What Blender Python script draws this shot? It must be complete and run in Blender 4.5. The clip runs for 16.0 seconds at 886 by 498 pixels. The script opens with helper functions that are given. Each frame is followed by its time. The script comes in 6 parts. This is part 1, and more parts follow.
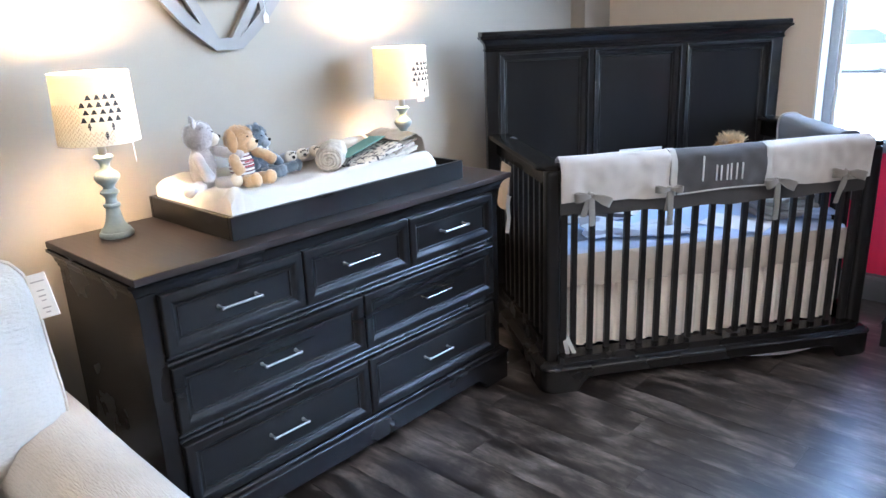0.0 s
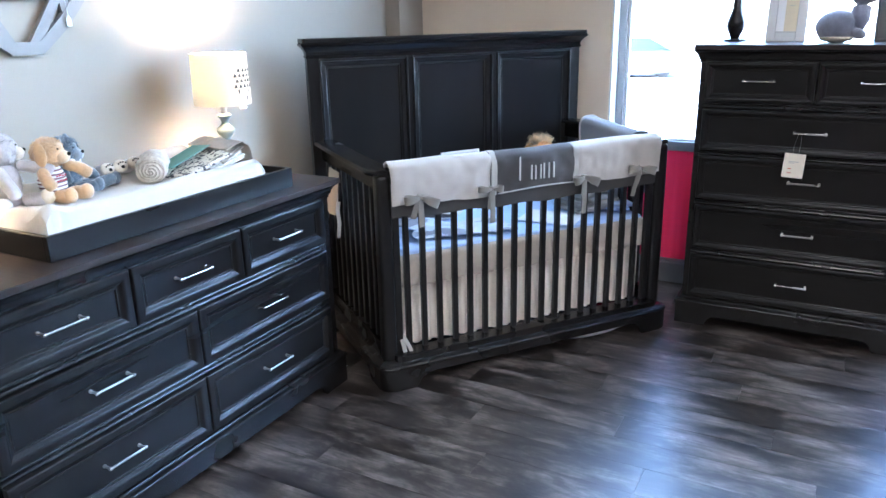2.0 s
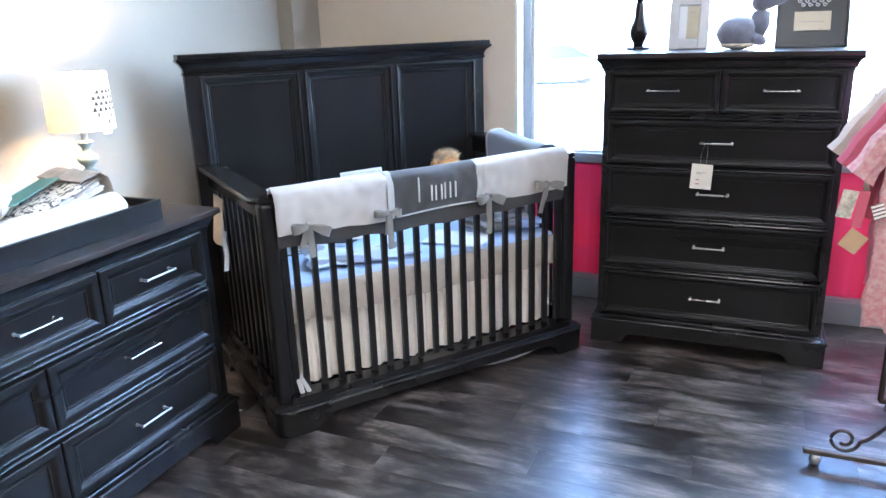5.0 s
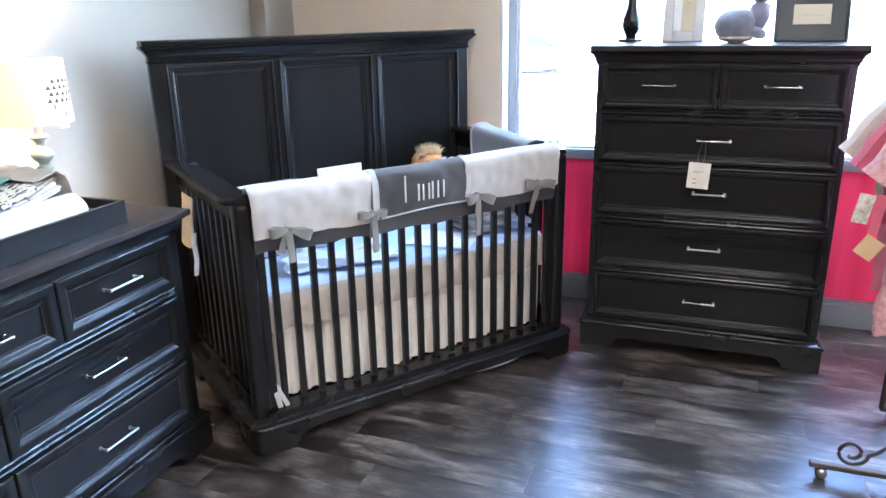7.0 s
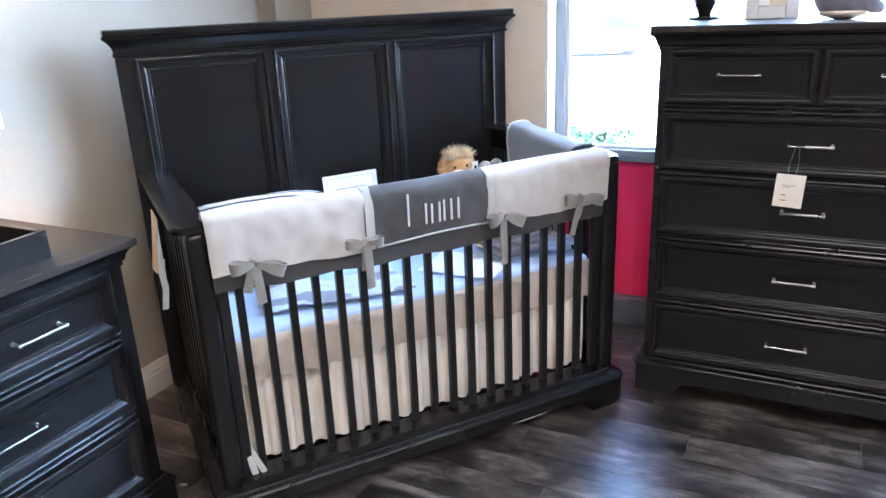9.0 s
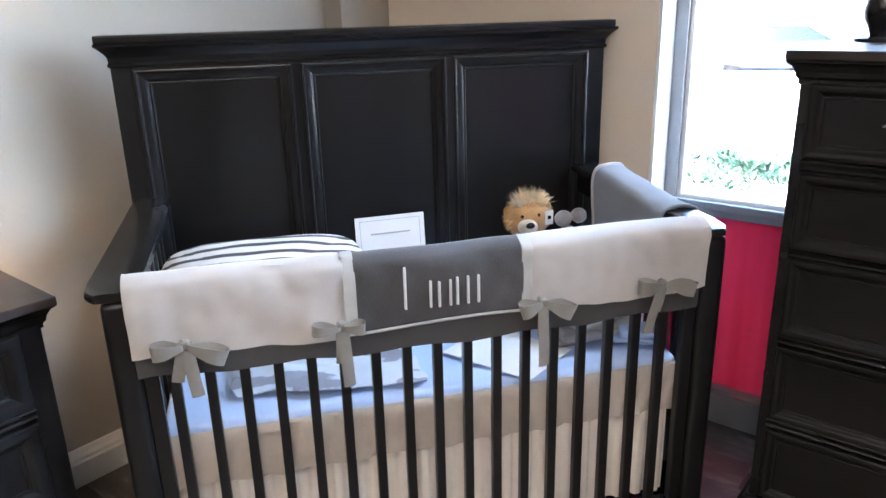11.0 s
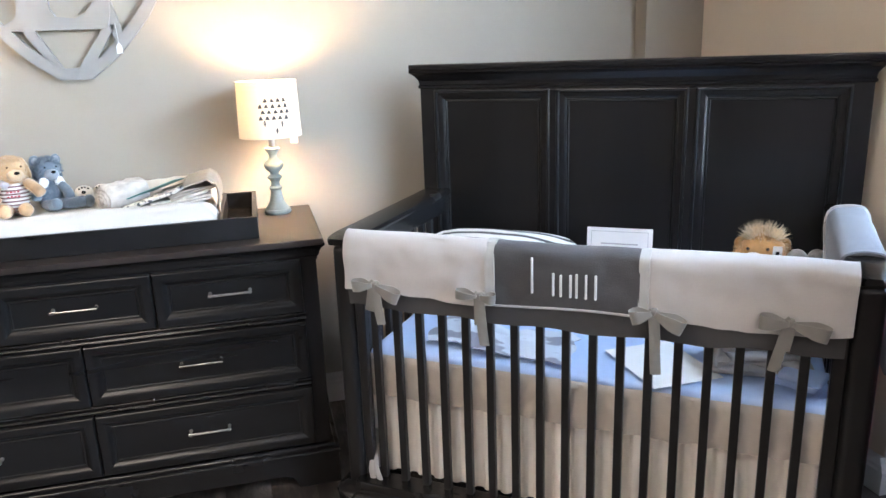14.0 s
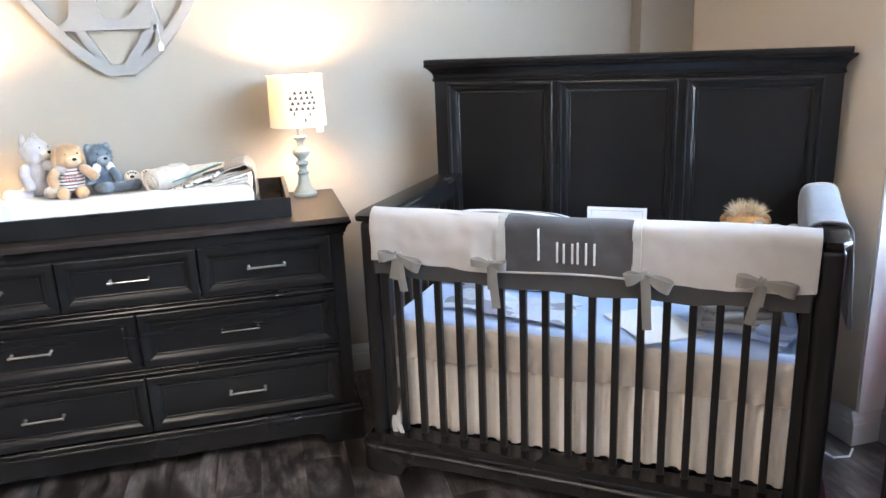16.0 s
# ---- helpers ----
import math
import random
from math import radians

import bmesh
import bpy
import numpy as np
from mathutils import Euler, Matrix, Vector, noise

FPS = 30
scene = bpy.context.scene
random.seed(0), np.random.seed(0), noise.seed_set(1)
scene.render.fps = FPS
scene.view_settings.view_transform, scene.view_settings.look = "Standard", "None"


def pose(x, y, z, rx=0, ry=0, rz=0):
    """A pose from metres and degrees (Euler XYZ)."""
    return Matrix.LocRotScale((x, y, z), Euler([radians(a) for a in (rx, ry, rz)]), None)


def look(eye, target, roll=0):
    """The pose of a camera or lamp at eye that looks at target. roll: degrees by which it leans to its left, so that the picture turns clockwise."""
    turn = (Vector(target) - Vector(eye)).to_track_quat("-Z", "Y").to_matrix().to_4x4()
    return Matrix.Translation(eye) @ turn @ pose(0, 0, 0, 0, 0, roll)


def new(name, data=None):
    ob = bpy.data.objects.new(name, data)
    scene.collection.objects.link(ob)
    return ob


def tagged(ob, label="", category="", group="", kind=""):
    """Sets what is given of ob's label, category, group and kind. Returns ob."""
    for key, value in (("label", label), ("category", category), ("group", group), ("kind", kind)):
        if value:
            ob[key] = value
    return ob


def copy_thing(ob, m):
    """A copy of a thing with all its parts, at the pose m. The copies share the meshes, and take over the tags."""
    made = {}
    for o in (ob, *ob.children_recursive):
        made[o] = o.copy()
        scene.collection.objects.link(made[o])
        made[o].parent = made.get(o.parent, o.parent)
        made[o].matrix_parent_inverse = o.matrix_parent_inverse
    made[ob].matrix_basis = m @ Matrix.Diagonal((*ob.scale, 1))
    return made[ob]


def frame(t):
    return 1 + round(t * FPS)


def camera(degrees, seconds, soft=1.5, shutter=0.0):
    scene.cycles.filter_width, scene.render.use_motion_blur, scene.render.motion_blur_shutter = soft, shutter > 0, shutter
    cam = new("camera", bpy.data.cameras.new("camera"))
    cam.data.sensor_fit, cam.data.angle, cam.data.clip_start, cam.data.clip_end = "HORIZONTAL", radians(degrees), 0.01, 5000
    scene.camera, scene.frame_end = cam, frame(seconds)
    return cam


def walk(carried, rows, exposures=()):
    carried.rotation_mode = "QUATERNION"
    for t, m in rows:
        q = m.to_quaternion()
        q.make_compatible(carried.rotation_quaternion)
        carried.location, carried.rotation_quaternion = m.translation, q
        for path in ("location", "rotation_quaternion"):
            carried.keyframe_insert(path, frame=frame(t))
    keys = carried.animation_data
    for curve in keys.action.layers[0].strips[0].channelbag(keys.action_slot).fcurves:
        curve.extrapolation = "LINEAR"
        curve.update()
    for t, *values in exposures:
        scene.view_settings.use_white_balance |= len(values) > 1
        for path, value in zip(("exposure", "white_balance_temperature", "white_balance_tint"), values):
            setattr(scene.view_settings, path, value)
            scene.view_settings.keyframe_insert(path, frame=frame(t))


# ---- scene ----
cam = camera(62.3, 16.0)
PATH = [
    (0, (-0.001, 0.134, 1.506), (-1.307, 1.522, 0.902), -2.4),
    (0.5, (-0.019, 0.111, 1.512), (-1.29, 1.529, 0.901), -1.6),
    (1, (-0.031, 0.075, 1.512), (-1.262, 1.533, 0.911), -1.5),
    (1.5, (-0.038, 0.065, 1.521), (-1.111, 1.631, 0.892), -0.8),
    (2, (-0.02, 0.062, 1.523), (-0.929, 1.736, 0.914), -1.2),
    (2.5, (-0.012, 0.131, 1.524), (-0.848, 1.848, 0.93), -1.3),
    (3, (-0.01, 0.235, 1.531), (-0.832, 1.973, 0.978), -1.7),
    (3.5, (0.017, 0.297, 1.532), (-0.797, 2.044, 0.997), -2.2),
    (4, (0.015, 0.319, 1.53), (-0.75, 2.075, 0.956), -2.5),
    (6.5, (-0.027, 0.391, 1.521), (-0.765, 2.149, 0.919), -1.3),
    (7, (-0.142, 0.471, 1.526), (-0.8, 2.254, 0.904), -1.1),
    (7.5, (-0.183, 0.552, 1.521), (-0.815, 2.335, 0.871), -1.6),
    (8, (-0.149, 0.734, 1.51), (-0.916, 2.479, 0.905), -1.6),
    (8.5, (-0.14, 0.908, 1.51), (-0.972, 2.627, 0.916), -2.0),
    (8.7, (-0.163, 0.972, 1.503), (-0.985, 2.681, 0.868), -2.3),
    (10.8, (-0.139, 1.737, 1.49), (-1.33, 3.208, 0.843), -1.7),
    (11, (-0.16, 1.796, 1.488), (-1.364, 3.262, 0.856), -1.5),
    (11.5, (-0.127, 1.939, 1.476), (-1.492, 3.268, 0.869), -0.6),
    (12, (0.02, 2.045, 1.476), (-1.637, 2.978, 0.854), -0.5),
    (12.5, (0.17, 2.034, 1.48), (-1.547, 2.863, 0.876), -3.5),
    (13, (0.333, 1.992, 1.501), (-1.44, 2.732, 0.946), -2.7),
    (13.5, (0.453, 2.078, 1.501), (-1.374, 2.709, 0.989), -3.5),
    (14, (0.569, 2.235, 1.488), (-1.304, 2.697, 0.959), -2.1),
    (14.5, (0.648, 2.263, 1.497), (-1.234, 2.69, 0.971), -3.7),
    (15, (0.726, 2.197, 1.501), (-1.154, 2.619, 0.963), -3.1),
    (15.5, (0.797, 2.147, 1.492), (-1.076, 2.565, 0.928), -3.1),
    (16, (0.825, 2.12, 1.494), (-1.045, 2.577, 0.954), -2.4),
]
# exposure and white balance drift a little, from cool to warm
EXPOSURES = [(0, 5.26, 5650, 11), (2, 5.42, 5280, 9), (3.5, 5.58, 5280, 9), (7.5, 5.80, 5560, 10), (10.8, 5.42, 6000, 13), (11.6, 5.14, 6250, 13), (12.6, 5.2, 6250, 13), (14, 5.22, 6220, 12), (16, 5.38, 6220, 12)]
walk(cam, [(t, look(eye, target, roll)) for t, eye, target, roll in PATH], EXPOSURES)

# ---- world, sun and sky ----
world = bpy.data.worlds.new("world")
scene.world = world
world.use_nodes = True
wt = world.node_tree
sky = wt.nodes.new("ShaderNodeTexSky")
sky.sky_type, sky.sun_disc = "NISHITA", False
sky.sun_elevation, sky.sun_rotation = radians(48), radians(200)
wt.links.new(sky.outputs[0], wt.nodes["Background"].inputs[0])
wt.nodes["Background"].inputs[1].default_value = 0.15
sun = new("sun", bpy.data.lights.new("sun", "SUN"))
sun.data.energy, sun.data.angle, sun.data.color = 2.0, radians(0.5), (1.0, 0.95, 0.88)
sun.matrix_basis = look((0, 0, 0), (math.sin(radians(20)) * 0.67, math.cos(radians(20)) * 0.67, -0.743))

# the sky's light in the window's upper opening
sky_light = new("window_daylight", bpy.data.lights.new("window_daylight", "AREA"))
sky_light.data.shape, sky_light.data.size, sky_light.data.size_y = "RECTANGLE", 5.2, 0.70
sky_light.data.energy, sky_light.data.color = 5.6, (0.66, 0.82, 1.0)
sky_light.matrix_basis = look((1.5, 4.46, 2.36), (1.5, 2.0, 1.3))


# ---- materials ----
def material(name, colour, rough=0.5, metal=0.0, vary=0.25, scale=8.0, stretch=(1, 1, 1), bump=0.1, bump_scale=60.0,
             second=None, mix_scale=3.0, sheen=0.0, coat=0.0, rough_vary=0.1, bump_stretch=None, edge=(0.35, 0.68), spec=0.5):
    """Principled surface whose colour and gloss vary at a coarse and a fine scale, with fine relief."""
    m = bpy.data.materials.new(name)
    m.use_nodes = True
    nt = m.node_tree
    b = nt.nodes["Principled BSDF"]
    b.inputs["Roughness"].default_value, b.inputs["Metallic"].default_value = rough, metal
    b.inputs["Specular IOR Level"].default_value = spec
    b.inputs["Sheen Weight"].default_value, b.inputs["Coat Weight"].default_value = sheen, coat
    co = nt.nodes.new("ShaderNodeTexCoord")

    def noise_of(sc, st, detail=4.0):
        mp = nt.nodes.new("ShaderNodeMapping")
        mp.inputs["Scale"].default_value = st
        nt.links.new(co.outputs["Object"], mp.inputs["Vector"])
        n = nt.nodes.new("ShaderNodeTexNoise")
        n.inputs["Scale"].default_value, n.inputs["Detail"].default_value = sc, detail
        nt.links.new(mp.outputs[0], n.inputs["Vector"])
        return n
    coarse, fine = noise_of(mix_scale, stretch), noise_of(scale * 6, stretch, 3.0)
    ramp = nt.nodes.new("ShaderNodeValToRGB")
    ramp.color_ramp.elements[0].position, ramp.color_ramp.elements[1].position = edge
    c2 = second or tuple(min(1.0, v * (1 + vary)) for v in colour)
    c1 = colour if second else tuple(v * (1 - vary) for v in colour)
    ramp.color_ramp.elements[0].color, ramp.color_ramp.elements[1].color = (*c1, 1), (*c2, 1)
    nt.links.new(coarse.outputs["Fac"], ramp.inputs[0])
    hsv = nt.nodes.new("ShaderNodeHueSaturation")
    mr = nt.nodes.new("ShaderNodeMapRange")
    mr.inputs["To Min"].default_value, mr.inputs["To Max"].default_value = 1 - vary * 0.6, 1 + vary * 0.6
    nt.links.new(fine.outputs["Fac"], mr.inputs["Value"])
    nt.links.new(mr.outputs[0], hsv.inputs["Value"])
    nt.links.new(ramp.outputs[0], hsv.inputs["Color"])
    nt.links.new(hsv.outputs[0], b.inputs["Base Color"])
    rr = nt.nodes.new("ShaderNodeMapRange")
    rr.inputs["To Min"].default_value, rr.inputs["To Max"].default_value = max(0.02, rough - rough_vary), min(1, rough + rough_vary)
    nt.links.new(coarse.outputs["Fac"], rr.inputs["Value"])
    nt.links.new(rr.outputs[0], b.inputs["Roughness"])
    if bump:
        bn = noise_of(bump_scale, bump_stretch or stretch, 5.0)
        bp = nt.nodes.new("ShaderNodeBump")
        bp.inputs["Strength"].default_value, bp.inputs["Distance"].default_value = bump, 0.004
        nt.links.new(bn.outputs["Fac"], bp.inputs["Height"])
        nt.links.new(bp.outputs[0], b.inputs["Normal"])
    return m


def glowing(name, colour, strength):
    m = bpy.data.materials.new(name)
    m.use_nodes = True
    b = m.node_tree.nodes["Principled BSDF"]
    b.inputs["Base Color"].default_value = (*colour, 1)
    b.inputs["Emission Color"].default_value, b.inputs["Emission Strength"].default_value = (*colour, 1), strength
    return m


def translucent(name, colour, share, rough_bump=0.2, bump_scale=300.0):
    """Thin cloth, film or paper: diffuse with light passing through."""
    m = bpy.data.materials.new(name)
    m.use_nodes = True
    nt = m.node_tree
    b = nt.nodes["Principled BSDF"]
    b.inputs["Base Color"].default_value, b.inputs["Roughness"].default_value = (*colour, 1), 0.8
    tr = nt.nodes.new("ShaderNodeBsdfTranslucent")
    tr.inputs["Color"].default_value = (*colour, 1)
    mx = nt.nodes.new("ShaderNodeMixShader")
    mx.inputs[0].default_value = share
    nt.links.new(b.outputs[0], mx.inputs[1])
    nt.links.new(tr.outputs[0], mx.inputs[2])
    nt.links.new(mx.outputs[0], nt.nodes["Material Output"].inputs[0])
    co, no, bp = nt.nodes.new("ShaderNodeTexCoord"), nt.nodes.new("ShaderNodeTexNoise"), nt.nodes.new("ShaderNodeBump")
    no.inputs["Scale"].default_value = bump_scale
    bp.inputs["Strength"].default_value, bp.inputs["Distance"].default_value = rough_bump, 0.002
    nt.links.new(co.outputs["Object"], no.inputs["Vector"])
    nt.links.new(no.outputs["Fac"], bp.inputs["Height"])
    nt.links.new(bp.outputs[0], b.inputs["Normal"])
    return m


BLACK = material("espresso_paint", (0.0084, 0.0077, 0.0076), 0.26, vary=0.3, scale=14, stretch=(1, 1, 1), bump=0.03, bump_scale=90, rough_vary=0.08, spec=0.38)
BLACK_H = material("espresso_wood", (0.0084, 0.0078, 0.0076), 0.29, vary=0.35, scale=10, stretch=(0.12, 1, 1.6), bump=0.04, bump_scale=60, rough_vary=0.07, spec=0.30)
BLACK_V = material("espresso_wood_upright", (0.0078, 0.0073, 0.0075), 0.30, vary=0.28, scale=10, stretch=(1.6, 1, 0.25), bump=0.03, bump_scale=60, rough_vary=0.05, spec=0.44)
TOPWOOD = material("espresso_top", (0.027, 0.0205, 0.0185), 0.38, vary=0.3, scale=12, stretch=(1.4, 0.12, 1), bump=0.10, bump_scale=70, rough_vary=0.08, spec=0.24)
NICKEL = material("brushed_nickel", (0.50, 0.485, 0.46), 0.28, metal=1.0, vary=0.05, bump=0.0)
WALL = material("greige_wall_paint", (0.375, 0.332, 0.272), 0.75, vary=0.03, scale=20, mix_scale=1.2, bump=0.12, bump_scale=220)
# north wall: raised and warmed in colour to make up for missing light
WALL_BRIGHT = material("brightened_wall_paint", (0.71, 0.595, 0.465), 0.75, vary=0.03, scale=20, mix_scale=1.2, bump=0.12, bump_scale=220)
TRIM = material("white_trim_paint", (0.62, 0.61, 0.59), 0.45, vary=0.04, bump=0.04, bump_scale=80)
# walls and ceiling out of view, darkened so the black wood reflects less
UNSEEN_WALL = material("unseen_dark_wall_paint", (0.11, 0.10, 0.092), 0.8, vary=0.05, scale=20, mix_scale=1.2, bump=0.12, bump_scale=220)
CEIL = material("ceiling_paint", (0.34, 0.335, 0.325), 0.85, vary=0.03, bump=0.1, bump_scale=150)
ALU = material("grey_aluminium", (0.33, 0.34, 0.35), 0.42, metal=0.6, vary=0.06, bump=0.03, bump_scale=150)
REVEAL = material("white_reveal_paint", (0.78, 0.77, 0.75), 0.6, vary=0.03, bump=0.06, bump_scale=120)
TERRY = material("white_terry", (0.47, 0.44, 0.41), 0.95, vary=0.05, scale=30, bump=0.30, bump_scale=520, sheen=0.3)
PADTERRY = material("cream_white_terry", (0.60, 0.57, 0.515), 0.95, vary=0.05, scale=30, bump=0.6, bump_scale=380, sheen=0.3)
GREYFELT = material("grey_minky", (0.062, 0.059, 0.060), 0.9, vary=0.18, scale=25, bump=0.3, bump_scale=260, sheen=0.2)
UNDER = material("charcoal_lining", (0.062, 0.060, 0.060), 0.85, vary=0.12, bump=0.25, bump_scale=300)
PIPING = material("light_grey_piping", (0.42, 0.41, 0.385), 0.8, vary=0.08, bump=0.2, bump_scale=300)
RIBBON = material("grey_ribbon", (0.225, 0.21, 0.185), 0.7, vary=0.12, bump=0.25, bump_scale=350, sheen=0.2)
SILVER = material("silver_thread", (0.62, 0.62, 0.60), 0.5, vary=0.1, bump=0.4, bump_scale=500)
# the window's blue light on the taupe sheet's top is put into this colour
SHEET = material("window_tinted_sheet", (0.47, 0.60, 0.85), 0.85, vary=0.05, bump=0.15, bump_scale=200)
SHEETSIDE = material("grey_sheet_side", (0.50, 0.445, 0.385), 0.9, vary=0.08, bump=0.2, bump_scale=200)
SKIRT = material("ivory_skirt", (0.84, 0.77, 0.68), 0.9, vary=0.05, bump=0.15, bump_scale=180)
LAMPGREY = material("weathered_grey_green_lamp", (0.23, 0.27, 0.26), 0.55, vary=0.25, scale=20, bump=0.12, bump_scale=60)
SHADE = translucent("lamp_shade_linen", (0.80, 0.75, 0.60), 0.135)
INK = material("black_print", (0.065, 0.070, 0.075), 0.9, vary=0.2, bump=0.0)
PAPER = material("white_card", (0.80, 0.80, 0.79), 0.7, vary=0.02, bump=0.02)
PRINT = material("grey_print", (0.42, 0.42, 0.43), 0.8, vary=0.05, bump=0.0)


# ---- mesh helpers ----
def part(name, bm, mat, parent=None, label="", smooth=False):
    """Link a bmesh as ONE mesh object, under a thing or part when a parent is given."""
    bmesh.ops.recalc_face_normals(bm, faces=bm.faces)
    me = bpy.data.meshes.new(name)
    bm.to_mesh(me)
    bm.free()
    for m in (mat if isinstance(mat, (list, tuple)) else [mat]):
        me.materials.append(m)
    if smooth:
        for p in me.polygons:
            p.use_smooth = True
        me.set_sharp_from_angle(angle=radians(40))
    ob = new(name, me)
    if parent is not None:
        ob.parent = parent
    if label:
        ob["label"] = label
    return ob


def shared(name, me, parent, m=None):
    ob = new(name, me)
    ob.parent = parent
    if m is not None:
        ob.matrix_local = m
    return ob


def thing(name, label, category, m=None, group="", kind=""):
    ob = new(name)
    ob.empty_display_size = 0.1
    if m is not None:
        ob.matrix_basis = m
    return tagged(ob, label, category, group, kind)


def box(bm, x0, x1, y0, y1, z0, z1, bevel=0.0, seg=2):
    r = bmesh.ops.create_cube(bm, size=1.0, matrix=Matrix.LocRotScale(
        ((x0 + x1) / 2, (y0 + y1) / 2, (z0 + z1) / 2), None, (abs(x1 - x0), abs(y1 - y0), abs(z1 - z0))))
    if bevel:
        edges = list({e for v in r["verts"] for e in v.link_edges})
        bmesh.ops.bevel(bm, geom=edges, offset=bevel, segments=seg, affect="EDGES", profile=0.6)
    return bm


def boxed(x0, x1, y0, y1, z0, z1, bevel=0.0, seg=2):
    return box(bmesh.new(), x0, x1, y0, y1, z0, z1, bevel, seg)


def loft(bm, rings, closed_ring=True, cap=True):
    """Skin a list of equal-length point rings."""
    rows = [[bm.verts.new(p) for p in ring] for ring in rings]
    n = len(rows[0])
    for a, b in zip(rows, rows[1:]):
        for i in range(n if closed_ring else n - 1):
            j = (i + 1) % n
            bm.faces.new((a[i], a[j], b[j], b[i]))
    if cap and closed_ring:
        bm.faces.new(rows[0][::-1])
        bm.faces.new(rows[-1])
    return rows


def lathe(profile, seg=32, centre=(0, 0), bm=None):
    bm = bm or bmesh.new()
    loft(bm, [[(centre[0] + r * math.cos(2 * math.pi * i / seg), centre[1] + r * math.sin(2 * math.pi * i / seg), z)
               for i in range(seg)] for r, z in profile])
    return bm


def tube(points, radius, seg=8, bm=None, flat=1.0):
    """A tube, or a flattened one, along a line of points."""
    bm = bm or bmesh.new()
    pts = [Vector(p) for p in points]
    rings = []
    for i, p in enumerate(pts):
        d = (pts[min(i + 1, len(pts) - 1)] - pts[max(i - 1, 0)]).normalized()
        side = d.cross(Vector((0, 0, 1)))
        side = side.normalized() if side.length > 1e-3 else Vector((1, 0, 0))
        up = side.cross(d).normalized()
        r = radius[i] if isinstance(radius, (list, tuple)) else radius
        rings.append([p + side * (r * math.cos(2 * math.pi * k / seg)) + up * (r * flat * math.sin(2 * math.pi * k / seg)) for k in range(seg)])
    loft(bm, rings)
    return bm


def prism(bm, outline, axis, lo, hi):
    """Extrude a 2D outline: axis 'x' takes (y, z), 'y' takes (x, z), 'z' takes (x, y)."""
    def at(p, v):
        return {"x": (v, p[0], p[1]), "y": (p[0], v, p[1]), "z": (p[0], p[1], v)}[axis]
    loft(bm, [[at(p, lo) for p in outline], [at(p, hi) for p in outline]])
    return bm


def moulding(bm, profile, x0, x1, y_front, y_back, corner=0.0):
    """A moulding that runs round front and both ends: profile rows of (outward, z); its front corners may be rounded."""
    rings = []
    for o, z in profile:
        ring = [(x0 - o, y_back, z)]
        if corner:
            r = corner + o
            for s, cx in ((-1, x0 + corner), (1, x1 - corner)):
                arc = [(cx + s * r * math.cos(k / 7 * math.pi / 2), y_front + corner - r * math.sin(k / 7 * math.pi / 2), z) for k in range(8)]
                ring += arc if s < 0 else arc[::-1]
        else:
            ring += [(x0 - o, y_front - o, z), (x1 + o, y_front - o, z)]
        rings.append(ring + [(x1 + o, y_back, z)])
    loft(bm, rings)
    return bm


def raised_front(w, h, t=0.020, frame_w=0.031, bevel_w=0.020, recess=0.013):
    """A drawer or panel front, x across, z up, front towards -y, back at y=0, centred."""
    bm = bmesh.new()
    ring = lambda i, y: [(-w / 2 + i, -y, -h / 2 + i), (w / 2 - i, -y, -h / 2 + i), (w / 2 - i, -y, h / 2 - i), (-w / 2 + i, -y, h / 2 - i)]
    rings = [ring(0, 0), ring(0, t - 0.006), ring(0.0012, t - 0.0025), ring(0.004, t - 0.0005), ring(0.008, t), ring(frame_w - 0.012, t), ring(frame_w - 0.007, t - 0.001)]
    for k in range(1, 7):
        a = k / 6
        rings.append(ring(frame_w - 0.006 + bevel_w * a, t - 0.001 - (recess - 0.003) * math.sin(a * math.pi / 2) ** 1.3))
    e = frame_w - 0.006 + bevel_w
    rings += [ring(e + 0.0012, t - recess + 0.0032), ring(e + 0.0030, t - recess + 0.0034), ring(e + 0.0048, t - recess + 0.0022), ring(e + 0.0056, t - recess), ring(e + 0.0090, t - recess - 0.0004)]
    loft(bm, rings)
    return bm


def apron(length, height, foot, rise, rad=0.05):
    """Outline of a plinth board with bracket feet, in (along, z)."""
    pts = [(0, 0), (foot * 0.72, 0), (foot * 0.76, 0.012)]
    for k in range(1, 7):
        a = k / 6 * math.pi / 2
        pts.append((foot * 0.76 + rad * (1 - math.cos(a)), 0.012 + (rise - 0.012) * math.sin(a)))
    pts += [(length - p[0], p[1]) for p in pts[::-1]]
    return pts + [(length, height), (0, height)]


def handle(parent, x, z, y_face, length=0.137):
    """Slim bar pull on two posts."""
    bm = bmesh.new()
    ya = y_face - 0.030
    for s in (-1, 1):
        px = x + s * (length / 2 - 0.006)
        tube([(px, y_face + 0.002, z), (px, y_face - 0.004, z), (px, y_face - 0.0041, z), (px, ya, z)], [0.0062, 0.0062, 0.0038, 0.0038], 10, bm)
        tube([(px - 0.004, ya, z), (px - 0.003, ya, z), (px + 0.003, ya, z), (px + 0.004, ya, z)], [0.0046, 0.0056, 0.0056, 0.0046], 10, bm)
    tube([(x - length / 2, ya, z), (x + length / 2, ya, z)], 0.0041, 10, bm)
    return part("handle", bm, NICKEL, parent, "slim brushed nickel bar handle", smooth=True)


